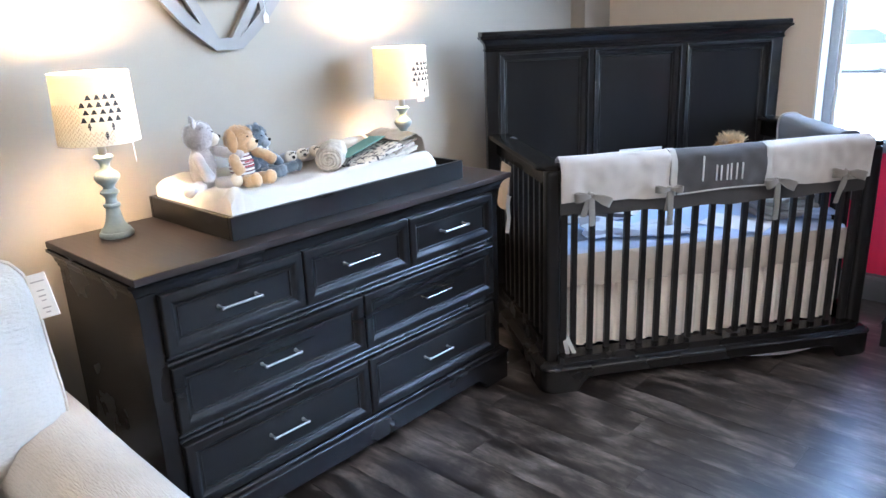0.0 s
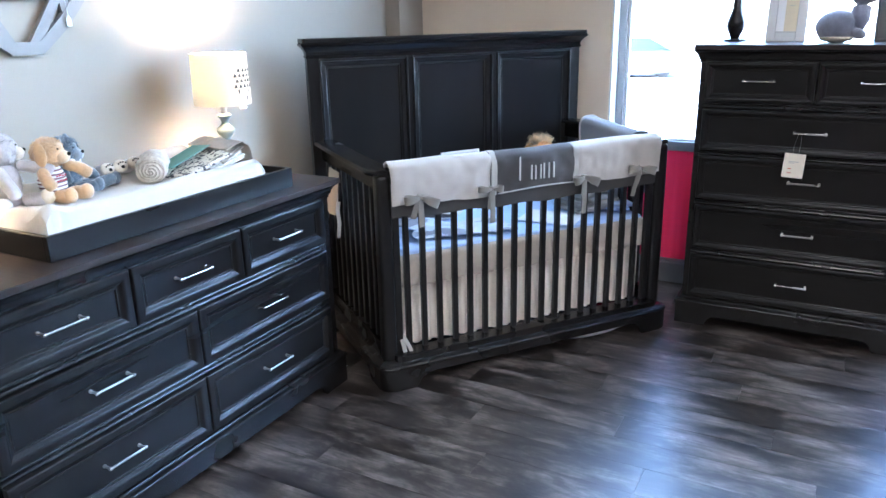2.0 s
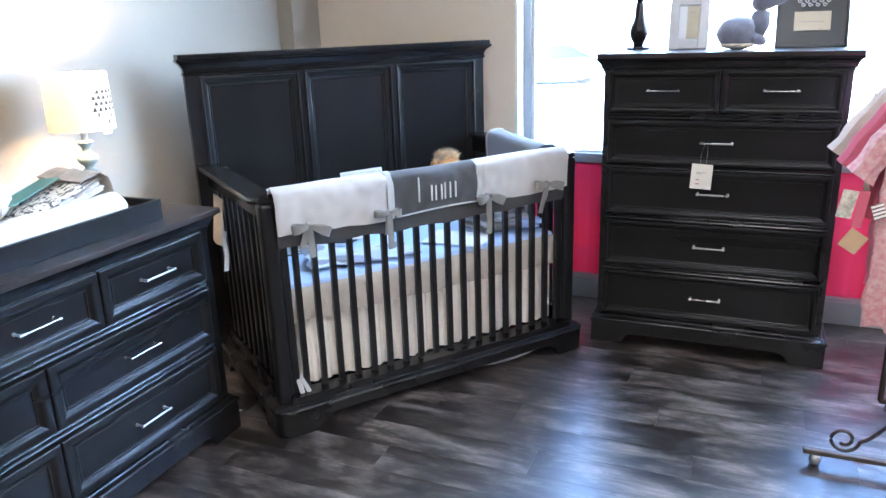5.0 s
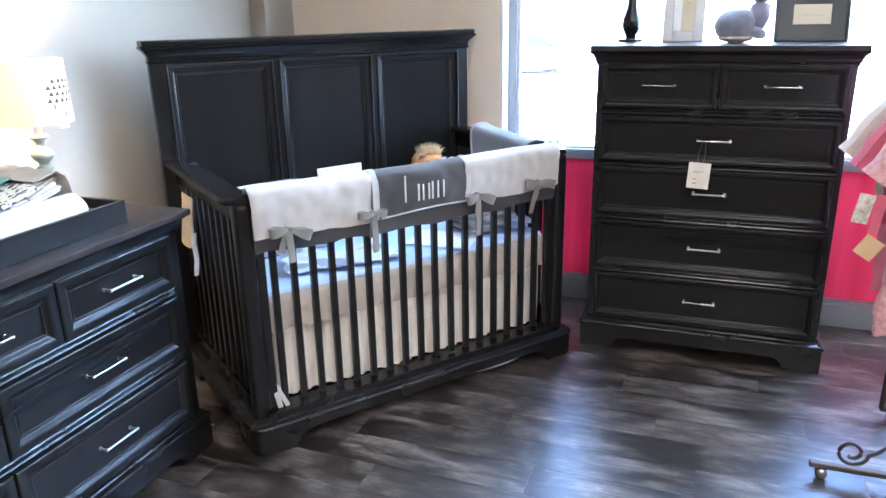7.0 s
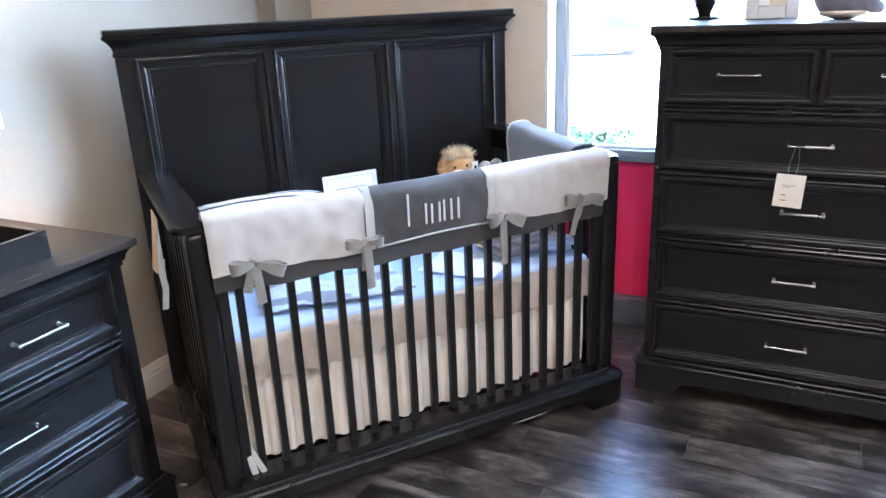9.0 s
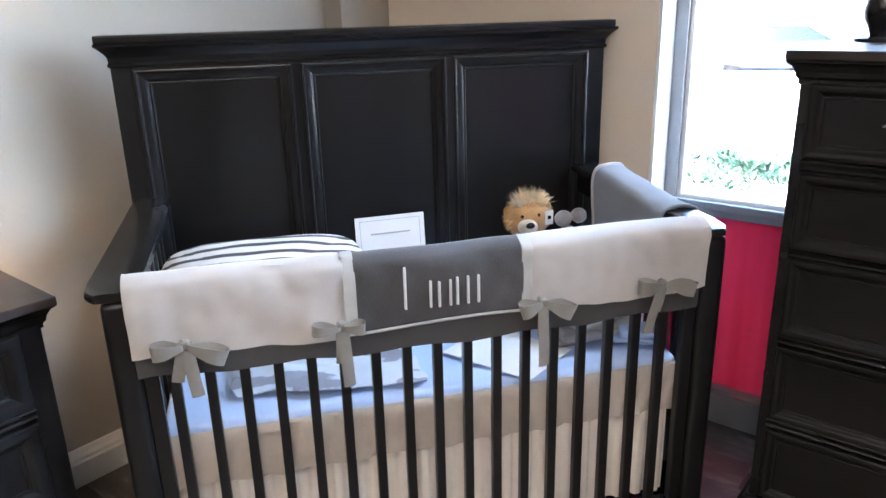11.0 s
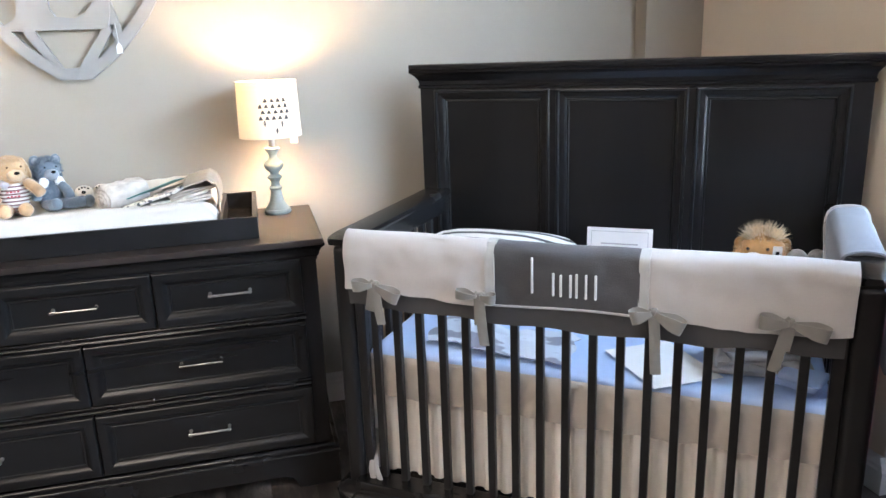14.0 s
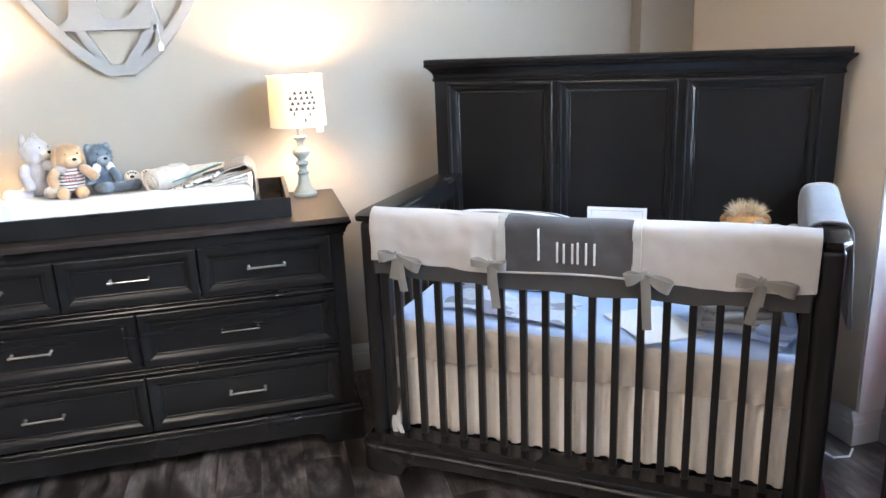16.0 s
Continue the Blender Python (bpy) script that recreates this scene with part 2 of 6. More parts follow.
# ---- room ----
GLASS_Y, WY, WX = 4.30, 4.14, -2.435
ROOM_R, ROOM_B, CEIL_Z = 5.6, -4.2, 3.0
COL_D, COL_Y = 0.092, 3.870
floor = part("floor", boxed(WX - 0.15, ROOM_R + 0.15, ROOM_B - 0.15, 4.45, -0.12, -0.006), material("floor_bed", (0.02, 0.018, 0.017), 0.7), None)
tagged(floor, "dark weathered grey-brown wood plank floor", "floor", kind="structure")
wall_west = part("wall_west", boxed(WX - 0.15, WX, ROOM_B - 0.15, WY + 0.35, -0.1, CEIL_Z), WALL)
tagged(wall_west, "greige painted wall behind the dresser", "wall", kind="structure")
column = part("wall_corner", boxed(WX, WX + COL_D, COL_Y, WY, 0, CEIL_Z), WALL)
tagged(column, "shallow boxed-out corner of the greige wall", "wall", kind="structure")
bm = bmesh.new()
OPEN_L, OPEN_R, OPEN_T = -1.168, 4.2, 2.75
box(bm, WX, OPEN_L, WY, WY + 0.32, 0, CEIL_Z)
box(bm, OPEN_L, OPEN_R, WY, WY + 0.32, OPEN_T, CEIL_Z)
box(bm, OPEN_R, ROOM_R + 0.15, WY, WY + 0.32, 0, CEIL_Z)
wall_north = part("wall_north", bm, WALL_BRIGHT)
tagged(wall_north, "wall beside the shop window, warm light put into its beige", "wall", kind="structure")
# added east and south walls and ceiling, all out of view
wall_east = part("wall_east", boxed(ROOM_R, ROOM_R + 0.15, ROOM_B - 0.15, WY, -0.1, CEIL_Z), UNSEEN_WALL)
tagged(wall_east, "unseen dark wall added to close the shop", "wall", kind="structure")
wall_south = part("wall_south", boxed(WX, ROOM_R, ROOM_B - 0.15, ROOM_B, -0.1, CEIL_Z), UNSEEN_WALL)
tagged(wall_south, "unseen dark wall added to close the shop", "wall", kind="structure")
ceiling = part("ceiling", boxed(WX - 0.15, ROOM_R + 0.15, ROOM_B - 0.15, WY + 0.32, CEIL_Z, CEIL_Z + 0.12), CEIL)
tagged(ceiling, "unseen grey ceiling added to close the shop", "ceiling", kind="structure")


def baseboard_profile(d=0.018):
    return [(0, 0), (d, 0), (d, 0.082), (d - 0.004, 0.09), (d - 0.005, 0.10), (d - 0.010, 0.112), (d - 0.013, 0.124), (0.003, 0.13), (0, 0.13)]


bm = bmesh.new()
prism(bm, [(WX + o, z) for o, z in baseboard_profile()], "y", ROOM_B, COL_Y)
prism(bm, [(WX + COL_D + o, z) for o, z in baseboard_profile()], "y", COL_Y - 0.018, WY)
prism(bm, [(COL_Y - o, z) for o, z in baseboard_profile()], "x", WX + 0.018, WX + COL_D)
bb = part("baseboard_west", bm, TRIM)
tagged(bb, "off-white moulded baseboard", "baseboard", kind="structure")
bm = bmesh.new()
prism(bm, [(WY - o, z) for o, z in baseboard_profile()], "x", WX + COL_D, OPEN_L)
prism(bm, [(OPEN_L + o, z) for o, z in baseboard_profile()], "y", WY - 0.018, WY + 0.12)
bb = part("baseboard_north", bm, TRIM)
tagged(bb, "off-white moulded baseboard turning into the window reveal", "baseboard", kind="structure")

# window: aluminium storefront with film on the low panes
window = thing("window_1", "tall aluminium shop window with pink film on its low panes", "window", kind="structure")
bm = bmesh.new()
box(bm, OPEN_L + 0.001, OPEN_L + 0.012, WY + 0.002, GLASS_Y - 0.046, 0.13, OPEN_T)
part("window_reveal", bm, REVEAL, window, "white painted window reveal")
FR = 0.052
uprights = [OPEN_L + 0.002, 1.0, 2.6, OPEN_R - FR]
bm = bmesh.new()
for ux in uprights:
    box(bm, ux, ux + FR, GLASS_Y - 0.045, GLASS_Y + 0.045, 0.0, OPEN_T, 0.003)
for i, (za, zb) in enumerate(((0.0, 0.130), (0.772, 0.824), (OPEN_T - 0.05, OPEN_T))):
    for ua, ub in zip(uprights, uprights[1:]):
        box(bm, ua + FR, ub, GLASS_Y - 0.043, GLASS_Y + 0.043, za, zb, 0.003)
for ua, ub in zip(uprights, uprights[1:]):
    box(bm, ua + FR, ub, GLASS_Y - 0.06, GLASS_Y - 0.043, 0.798, 0.826, 0.003)
part("window_frame", bm, ALU, window, "grey anodised aluminium frame")
# glazing stops in white, which stands for the sun on the frame's edge
for ua, ub in zip(uprights, uprights[1:]):
    bm = bmesh.new()
    for xa, xb, za, zb in ((ua + FR, ua + FR + 0.016, 0.824, OPEN_T - 0.05), (ub - 0.016, ub, 0.824, OPEN_T - 0.05), (ua + FR + 0.016, ub - 0.016, 0.824, 0.838)):
        box(bm, xa, xb, GLASS_Y - 0.030, GLASS_Y - 0.005, za, zb, 0.002, 1)
    part("sunlit_stop", bm, REVEAL, window, "glazing stop round the pane, whitened for the sunlight on it")
glass_mat = bpy.data.materials.new("window_glass")
glass_mat.use_nodes = True
gb = glass_mat.node_tree.nodes["Principled BSDF"]
gb.inputs["Transmission Weight"].default_value, gb.inputs["Roughness"].default_value, gb.inputs["IOR"].default_value = 1.0, 0.0, 1.45
film = translucent("pink_window_film", (0.80, 0.035, 0.12), 0.10, 0.05, 30.0)
ft = film.node_tree
fco, fmap, fno, fra = (ft.nodes.new(n) for n in ("ShaderNodeTexCoord", "ShaderNodeMapping", "ShaderNodeTexNoise", "ShaderNodeValToRGB"))
fmap.inputs["Scale"].default_value = (9.0, 1.0, 0.5)
fno.inputs["Scale"].default_value, fno.inputs["Detail"].default_value = 1.6, 2.0
fra.color_ramp.elements[0].position, fra.color_ramp.elements[1].position = 0.3, 0.75
fra.color_ramp.elements[0].color, fra.color_ramp.elements[1].color = (0.78, 0.035, 0.13, 1), (0.92, 0.085, 0.22, 1)
ft.links.new(fco.outputs["Object"], fmap.inputs["Vector"])
ft.links.new(fmap.outputs[0], fno.inputs["Vector"])
ft.links.new(fno.outputs["Fac"], fra.inputs[0])
for node in ft.nodes:
    if node.bl_idname == "ShaderNodeBsdfPrincipled":
        ft.links.new(fra.outputs[0], node.inputs["Base Color"])
    if node.bl_idname == "ShaderNodeBsdfTranslucent":
        ft.links.new(fra.outputs[0], node.inputs["Color"])
for ua, ub in zip(uprights, uprights[1:]):
    g = part("pane", boxed(ua + FR, ub, GLASS_Y - 0.004, GLASS_Y + 0.004, 0.824, OPEN_T - 0.05), glass_mat, window)
    g.visible_shadow = False
    part("low_pane", boxed(ua + FR, ub, GLASS_Y - 0.004, GLASS_Y + 0.004, 0.130, 0.772), film, window, "low pane covered in hot pink film")
curb = part("wall_curb", boxed(OPEN_L + 0.018, OPEN_R, WY + 0.10, GLASS_Y - 0.046, 0.0, 0.12, 0.004), ALU)
tagged(curb, "low grey curb under the shop window", "curb", kind="structure")

# outside
bm = bmesh.new()
prism(bm, [(-600, -0.15), (11.0, -0.15), (22.0, -0.95), (600, -0.95), (600, -1.2), (-600, -1.2)], "x", -600, 600)
ground = part("ground", bm, material("pale_concrete", (0.36, 0.35, 0.33), 0.85, vary=0.15, mix_scale=0.3, scale=2, bump=0.1, bump_scale=8))
tagged(ground, "sunlit pale concrete lot outside the window", "ground", kind="structure")


# ---- dresser and chest ----
def case_piece(name, label, m, width, depth, height, rows, y_margin, base_h=0.118, frame_w=0.034, bevel_w=0.016):
    """A case of drawers: local x across, front towards -y, back at y=0. rows: (z_low, z_high, [(x0, x1)...])."""
    t = thing(name, label, "dresser" if len(rows) == 3 else "chest of drawers", m)
    w, d = width / 2, depth
    body_w, yf = w - y_margin, -d + 0.055
    bm = bmesh.new()
    box(bm, -body_w, body_w, yf, -0.012, base_h - 0.02, height - 0.05, 0.003)
    part("body", bm, BLACK, t)
    bm = bmesh.new()
    box(bm, -w, w, -d, 0, height - 0.021, height, 0.004, 3)
    part("top", bm, TOPWOOD, t, "dark brown wooden top")
    bm = bmesh.new()
    moulding(bm, [(0.0, height - 0.082), (0.004, height - 0.080), (0.004, height - 0.070), (0.010, height - 0.064), (0.012, height - 0.052),
                  (0.020, height - 0.038), (0.030, height - 0.030), (0.030, height - 0.0212)], -body_w, body_w, yf, -0.012)
    part("top_moulding", bm, BLACK, t)
    ln = 2 * body_w + 0.046
    bm = bmesh.new()
    prism(bm, [(p[0] - ln / 2, p[1]) for p in apron(ln, base_h - 0.022, 0.20, 0.052)], "y", yf - 0.023, yf + 0.0)
    for s in (-1, 1):
        pts = [(p[0] - (d - 0.02), p[1]) for p in apron(d - 0.076 - 0.012, base_h - 0.022, 0.15, 0.045)]
        off = yf + 0.001 - pts[0][0]
        prism(bm, [(p[0] + off, p[1]) for p in pts], "x", s * (ln / 2 - 0.022), s * (ln / 2))
    moulding(bm, [(0.023, base_h - 0.022), (0.027, base_h - 0.020), (0.0285, base_h - 0.014), (0.027, base_h - 0.008), (0.022, base_h - 0.003),
                  (0.014, base_h + 0.001), (0.011, base_h + 0.006), (0.006, base_h + 0.012), (0.0, base_h + 0.014)], -body_w, body_w, yf, -0.012)
    part("base", bm, BLACK, t, "plinth with shaped bracket feet", smooth=True)
    for (za, zb, cells) in rows:
        for xa, xb in cells:
            bm = raised_front(xb - xa, zb - za, 0.020, frame_w, bevel_w)
            bmesh.ops.translate(bm, vec=((xa + xb) / 2, yf - 0.0005, (za + zb) / 2), verts=bm.verts)
            dr = part("drawer", bm, BLACK_H, t, "espresso drawer front with a recessed panel")
            handle(dr, (xa + xb) / 2, (za + zb) / 2 + 0.005, yf - 0.007)
    for (za, zb, _), (zc, zd, _) in zip(rows, rows[1:]):
        mid = (za + zd) / 2
        bm = bmesh.new()
        x0, x1 = rows[0][2][0][0], rows[0][2][-1][1]
        for zz in (mid - 0.0085, mid + 0.0085):
            prism(bm, [(yf, zz - 0.006), (yf - 0.008, zz - 0.005), (yf - 0.011, zz), (yf - 0.008, zz + 0.005), (yf, zz + 0.006)], "x", x0 - 0.004, x1 + 0.004)
        part("rail", bm, BLACK, t)
    return t


# dresser stands along the west wall
D_ROWS = [(0.653, 0.834, [(-0.697, -0.2345), (-0.2285, 0.2285), (0.2345, 0.697)]),
          (0.414, 0.618, [(-0.697, -0.003), (0.003, 0.697)]),
          (0.162, 0.376, [(-0.697, -0.003), (0.003, 0.697)])]
dresser = case_piece("dresser", "espresso black seven-drawer wooden dresser with nickel handles", pose(-2.335, 1.636, 0, 0, 0, 90), 1.546, 0.580, 0.908, D_ROWS, 0.023, 0.138)
C_ROWS = [(1.117, 1.293, [(-0.464, -0.005), (0.005, 0.464)])] + [(za, zb, [(-0.464, 0.464)]) for za, zb in ((0.888, 1.078), (0.652, 0.862), (0.404, 0.619), (0.156, 0.371))]
chest = case_piece("tall_chest", "tall espresso black six-drawer wooden chest beside the window", pose(-0.126, 4.167, 0, 0, 0, 0), 1.035, 0.52, 1.370, C_ROWS, 0.026, 0.128, 0.022, 0.013)


# ---- crib ----
CRIB = pose(-2.219, 2.818, 0, 0, 0, 53.2)
BED = CRIB @ pose(0, 0, 0.03)
crib = thing("crib", "espresso black wooden convertible crib with tall panelled headboard", "crib", CRIB)
CL = 1.560
# headboard frame: stiles, rails and muntins
yb0, yb1 = 0.042, 0.085
px = [(0.083, 0.525), (0.556, 1.002), (1.033, 1.487)]
for nm, c in (("headboard_stile", (0.022, 0.083, 0.05, 1.367)), ("headboard_stile", (1.487, 1.548, 0.05, 1.367)), ("muntin", (0.525, 0.556, 0.40, 1.331)),
              ("muntin", (1.002, 1.033, 0.40, 1.331)), ("headboard_rail", (0.083, 1.487, 1.331, 1.367)), ("headboard_rail", (0.083, 1.487, 0.16, 0.40))):
    part(nm, boxed(c[0], c[1], yb0, yb1, c[2], c[3], 0.002, 1), BLACK_V, crib)
for a, b in px:
    zc, hh = (0.40 + 1.331) / 2, 0.931
    rec = bmesh.new()
    w, h = b - a, hh
    ring = lambda i, y: [(-w / 2 + i, y, -h / 2 + i), (w / 2 - i, y, -h / 2 + i), (w / 2 - i, y, h / 2 - i), (-w / 2 + i, y, h / 2 - i)]
    # a fine bead, a groove, a broad sloping cove and a small inner step
    loft(rec, [ring(-0.004, 0.030), ring(-0.004, -0.003), ring(-0.001, -0.0065), ring(0.003, -0.0075), ring(0.006, -0.0060), ring(0.0075, -0.001),
               ring(0.0085, 0.005), ring(0.0105, 0.0058), ring(0.018, 0.0066), ring(0.026, 0.0085), ring(0.032, 0.0125), ring(0.0345, 0.0165),
               ring(0.0355, 0.0155), ring(0.0385, 0.0150), ring(0.0405, 0.0175), ring(0.042, 0.0205), ring(0.045, 0.021)])
    bmesh.ops.translate(rec, vec=((a + b) / 2, yb0, zc), verts=rec.verts)
    part("panel", rec, BLACK_V, crib, "recessed headboard panel with bead moulding")
bm = bmesh.new()
moulding(bm, [(0.0, 1.340), (0.005, 1.342), (0.006, 1.350), (0.002, 1.354), (0.004, 1.368), (0.010, 1.378), (0.020, 1.390), (0.032, 1.400), (0.032, 1.408)],
         0.022, 1.548, yb0, yb1 - 0.008)
box(bm, -0.006, CL + 0.006, 0.0, yb1 - 0.003, 1.408, 1.430, 0.005, 3)
part("crown", bm, BLACK, crib, "overhanging moulded crown")
# front posts, side arms and rails
for s, (xa, xb) in ((-1, (0.052, 0.118)), (1, (1.457, 1.523))):
    bm = bmesh.new()
    box(bm, xa + (0.006 if s < 0 else 0), xb, -0.745, -0.680, 0.10, 0.925, 0.022, 4)
    part("post", bm, BLACK_V, crib, "rounded front corner post", smooth=True)
    bm = bmesh.new()
    rings = []
    for k in range(29):
        f = k / 28
        y = 0.045 - f * 0.790
        top = 0.956 - 0.007 * math.sin(f * math.pi * 0.5) - (0.003 if f > 0.9 else 0)
        e = 0.026 * max(0, (f - 0.93) / 0.07) ** 2.2
        x0, x1 = xa - (0.026 if s < 0 else 0.012) + e, xb + (0.012 if s < 0 else 0.014) - e
        rings.append([(x0, y, top - 0.020), (x0 - 0.002, y, top - 0.012), (x0 + 0.003, y, top - 0.002), (x0 + 0.008, y, top), (x1 - 0.008, y, top),
                      (x1 - 0.003, y, top - 0.002), (x1 + 0.002, y, top - 0.012), (x1, y, top - 0.020)])
    loft(bm, rings)
    part("arm_cap", bm, BLACK, crib, "flat wooden side arm", smooth=True)
    bm = bmesh.new()
    box(bm, xa + 0.012, xb - 0.012, -0.683, 0.045, 0.86, 0.942, 0.003)
    part("side_rail", bm, BLACK, crib)
    bm = bmesh.new()
    box(bm, xa + 0.010, xb - 0.010, -0.683, 0.045, 0.10, 0.19, 0.003)
    part("side_rail", bm, BLACK, crib)
    for k in range(8):
        yy = -0.60 + k * 0.0765
        part("slat", boxed(xa + 0.022, xb - 0.022, yy - 0.014, yy + 0.014, 0.185, 0.865, 0.004, 1), BLACK_V, crib)
bm = bmesh.new()
box(bm, 0.114, 1.461, -0.737, -0.703, 0.83, 0.935, 0.004)
part("top_rail", bm, BLACK, crib)
bm = bmesh.new()
box(bm, 0.102, 1.473, -0.778, -0.697, 0.085, 0.150, 0.004)
part("bottom_rail", bm, BLACK, crib)
for xa, xb in ((0.118, 0.150), (1.424, 1.457)):
    part("stile", boxed(xa, xb, -0.730, -0.705, 0.14, 0.84, 0.003, 1), BLACK_V, crib)
slat_me = None
for k in range(17):
    x = 0.181 + k * 0.0741
    if slat_me is None:
        o = part("slat", boxed(-0.0115, 0.0115, -0.728, -0.705, 0.147, 0.835, 0.004, 2), BLACK_V, crib)
        slat_me = o.data
        o.matrix_local = pose(x, 0, 0)
    else:
        shared("slat", slat_me, crib, pose(x, 0, 0))
bm = bmesh.new()
BX0, BX1, BYF, BR = 0.027, 1.548, -0.797, 0.050
run = BX1 - BX0 - 2 * BR
prism(bm, [(BX0 + BR + p[0], p[1]) for p in apron(run, 0.098, 0.15, 0.062, 0.08)], "y", BYF, BYF + 0.024)
for xo, cx in ((BX0, BX0 + BR), (BX1 - 0.024, BX1 - BR)):
    prism(bm, [(BYF + BR + p[0], p[1]) for p in apron(0.785, 0.098, 0.16, 0.05, 0.06)], "x", xo, xo + 0.024)
    lathe([(0.046, 0.0), (0.0495, 0.006), (BR + 0.0004, 0.02), (BR + 0.0004, 0.098)], 28, (cx, BYF + BR), bm)
moulding(bm, [(0.0, 0.096), (0.003, 0.098), (0.005, 0.103), (0.003, 0.109), (-0.002, 0.113), (-0.008, 0.1155), (-0.014, 0.117), (-0.018, 0.121), (-0.022, 0.124)],
         BX0, BX1, BYF, 0.05, BR)
part("base", bm, BLACK, crib, "curved plinth base with rounded feet", smooth=True)

# mattress, sheet and skirt
mattress = thing("mattress", "crib mattress in a taupe-grey fitted sheet, top tinted with window blue", "mattress", BED)
bm = boxed(0.125, 1.45, -0.680, 0.02, 0.425, 0.545, 0.028, 4)
for v in bm.verts:
    v.co.z += 0.006 * noise.noise(v.co * 5)
    v.co.y += 0.004 * noise.noise(v.co * 9)
part("sheet", bm, [SHEET], mattress, smooth=True)
bm = bmesh.new()
cols = []
for k in range(201):
    x = 0.127 + 1.321 * k / 200
    top = 0.531 + 0.003 * noise.noise((x * 9, 2, 2))
    low = 0.395 + 0.006 * noise.noise((x * 7, 5, 1))
    col = [(x, -0.683, top), (x, -0.690, top - 0.006)]
    for r in range(1, 8):
        z = top - 0.006 + (low - top + 0.006) * r / 7
        crease = 0.008 * noise.noise((x * 16 + z * 9, 0, 3)) + 0.008 * noise.noise((x * 34 - z * 22, 1, 3)) + 0.0025 * noise.noise((x * 80, z * 20, 6))
        col.append((x, -0.695 - crease * (0.5 + 0.8 * r / 7), z))
    cols.append(col + [(x, -0.680, low - 0.001)])
loft(bm, cols, closed_ring=False, cap=False)
part("side_band", bm, SHEETSIDE, mattress, "taupe-grey gathered side of the sheet", smooth=True)


# ---- changing tray, pad and lamps ----
def turned_lamp(m, label):
    t = thing("table_lamp", label, "table lamp", m, group="lamps on the dresser")
    prof = [(0.0, 0.0), (0.047, 0.0), (0.050, 0.004), (0.050, 0.012), (0.047, 0.017), (0.044, 0.018), (0.042, 0.024), (0.035, 0.031), (0.028, 0.044), (0.0235, 0.060), (0.0205, 0.080), (0.0195, 0.088),
            (0.0235, 0.091), (0.0255, 0.096), (0.0235, 0.101), (0.0175, 0.104), (0.0155, 0.112), (0.0165, 0.120), (0.021, 0.128), (0.0275, 0.133), (0.0280, 0.138), (0.022, 0.143), (0.0165, 0.148),
            (0.0165, 0.153), (0.021, 0.160), (0.030, 0.168), (0.0360, 0.178), (0.0365, 0.186), (0.032, 0.194), (0.023, 0.201), (0.0165, 0.206), (0.0140, 0.214), (0.0150, 0.222), (0.019, 0.230), (0.026, 0.237), (0.028, 0.243), (0.024, 0.248), (0.0, 0.249)]
    part("base", lathe(prof, 36), LAMPGREY, t, "weathered grey-green turned wood base", smooth=True)
    part("socket", lathe([(0.0, 0.248), (0.012, 0.248), (0.012, 0.31), (0.0, 0.312)], 16), NICKEL, t, smooth=True)
    bm = bmesh.new()
    n = 64
    loft(bm, [[(r * math.cos(2 * math.pi * i / n), r * math.sin(2 * math.pi * i / n), z) for i in range(n)]
              for r, z in ((0.1135, 0.288), (0.108, 0.488), (0.1065, 0.488), (0.112, 0.288))] , cap=False)
    rows = [v for v in bm.verts]
    for i in range(n):
        j = (i + 1) % n
        bm.faces.new((rows[3 * n + i], rows[3 * n + j], rows[j], rows[i]))
    sh = part("shade", bm, SHADE, t, "white linen drum shade printed with small black triangles", smooth=True)
    bulb = new("bulb", bpy.data.lights.new("bulb", "POINT"))
    bulb.data.energy, bulb.data.color, bulb.data.shadow_soft_size = 0.56, (1.0, 0.68, 0.40), 0.03
    bulb.parent, bulb.location = t, (0, 0, 0.432)
    return t, sh


lamp_a, shade_a = turned_lamp(pose(-2.225, 2.286, 0.908, 0, 0, -30), "lit table lamp, turned grey-green base, drum shade, by the crib")
lamp_b, shade_b = turned_lamp(pose(-2.205, 1.028, 0.908, 0, 0, -40), "lit table lamp, turned grey-green base, drum shade, by the armchair")

tray = thing("changing_tray", "black wooden changing tray on the dresser top", "changing tray")
TX0, TX1, TY0, TY1, TZ0, TZ1 = -2.325, -1.834, 1.200, 2.211, 0.908, 0.981
th = 0.016
for nm, b in (("front_board", (TX1 - th, TX1, TY0, TY1)), ("back_board", (TX0, TX0 + th, TY0, TY1)),
              ("end_board", (TX0 + th, TX1 - th, TY0, TY0 + th)), ("end_board", (TX0 + th, TX1 - th, TY1 - th, TY1)), ("divider", (TX0 + th, TX1 - th, 2.088, 2.102))):
    part(nm, boxed(b[0], b[1], b[2], b[3], TZ0 + 0.0005, TZ1, 0.002, 1), BLACK_H, tray)
part("bottom", boxed(TX0 + th, TX1 - th, TY0 + th, TY1 - th, TZ0 + 0.0005, TZ0 + 0.012), BLACK, tray)
pad = thing("changing_pad", "white terry-covered contoured changing pad", "changing pad")
bm = bmesh.new()
NU, NV = 48, 88
x0, x1, y0, y1 = TX0 + 0.02, TX1 - 0.02, TY0 + 0.02, 2.084
grid = []
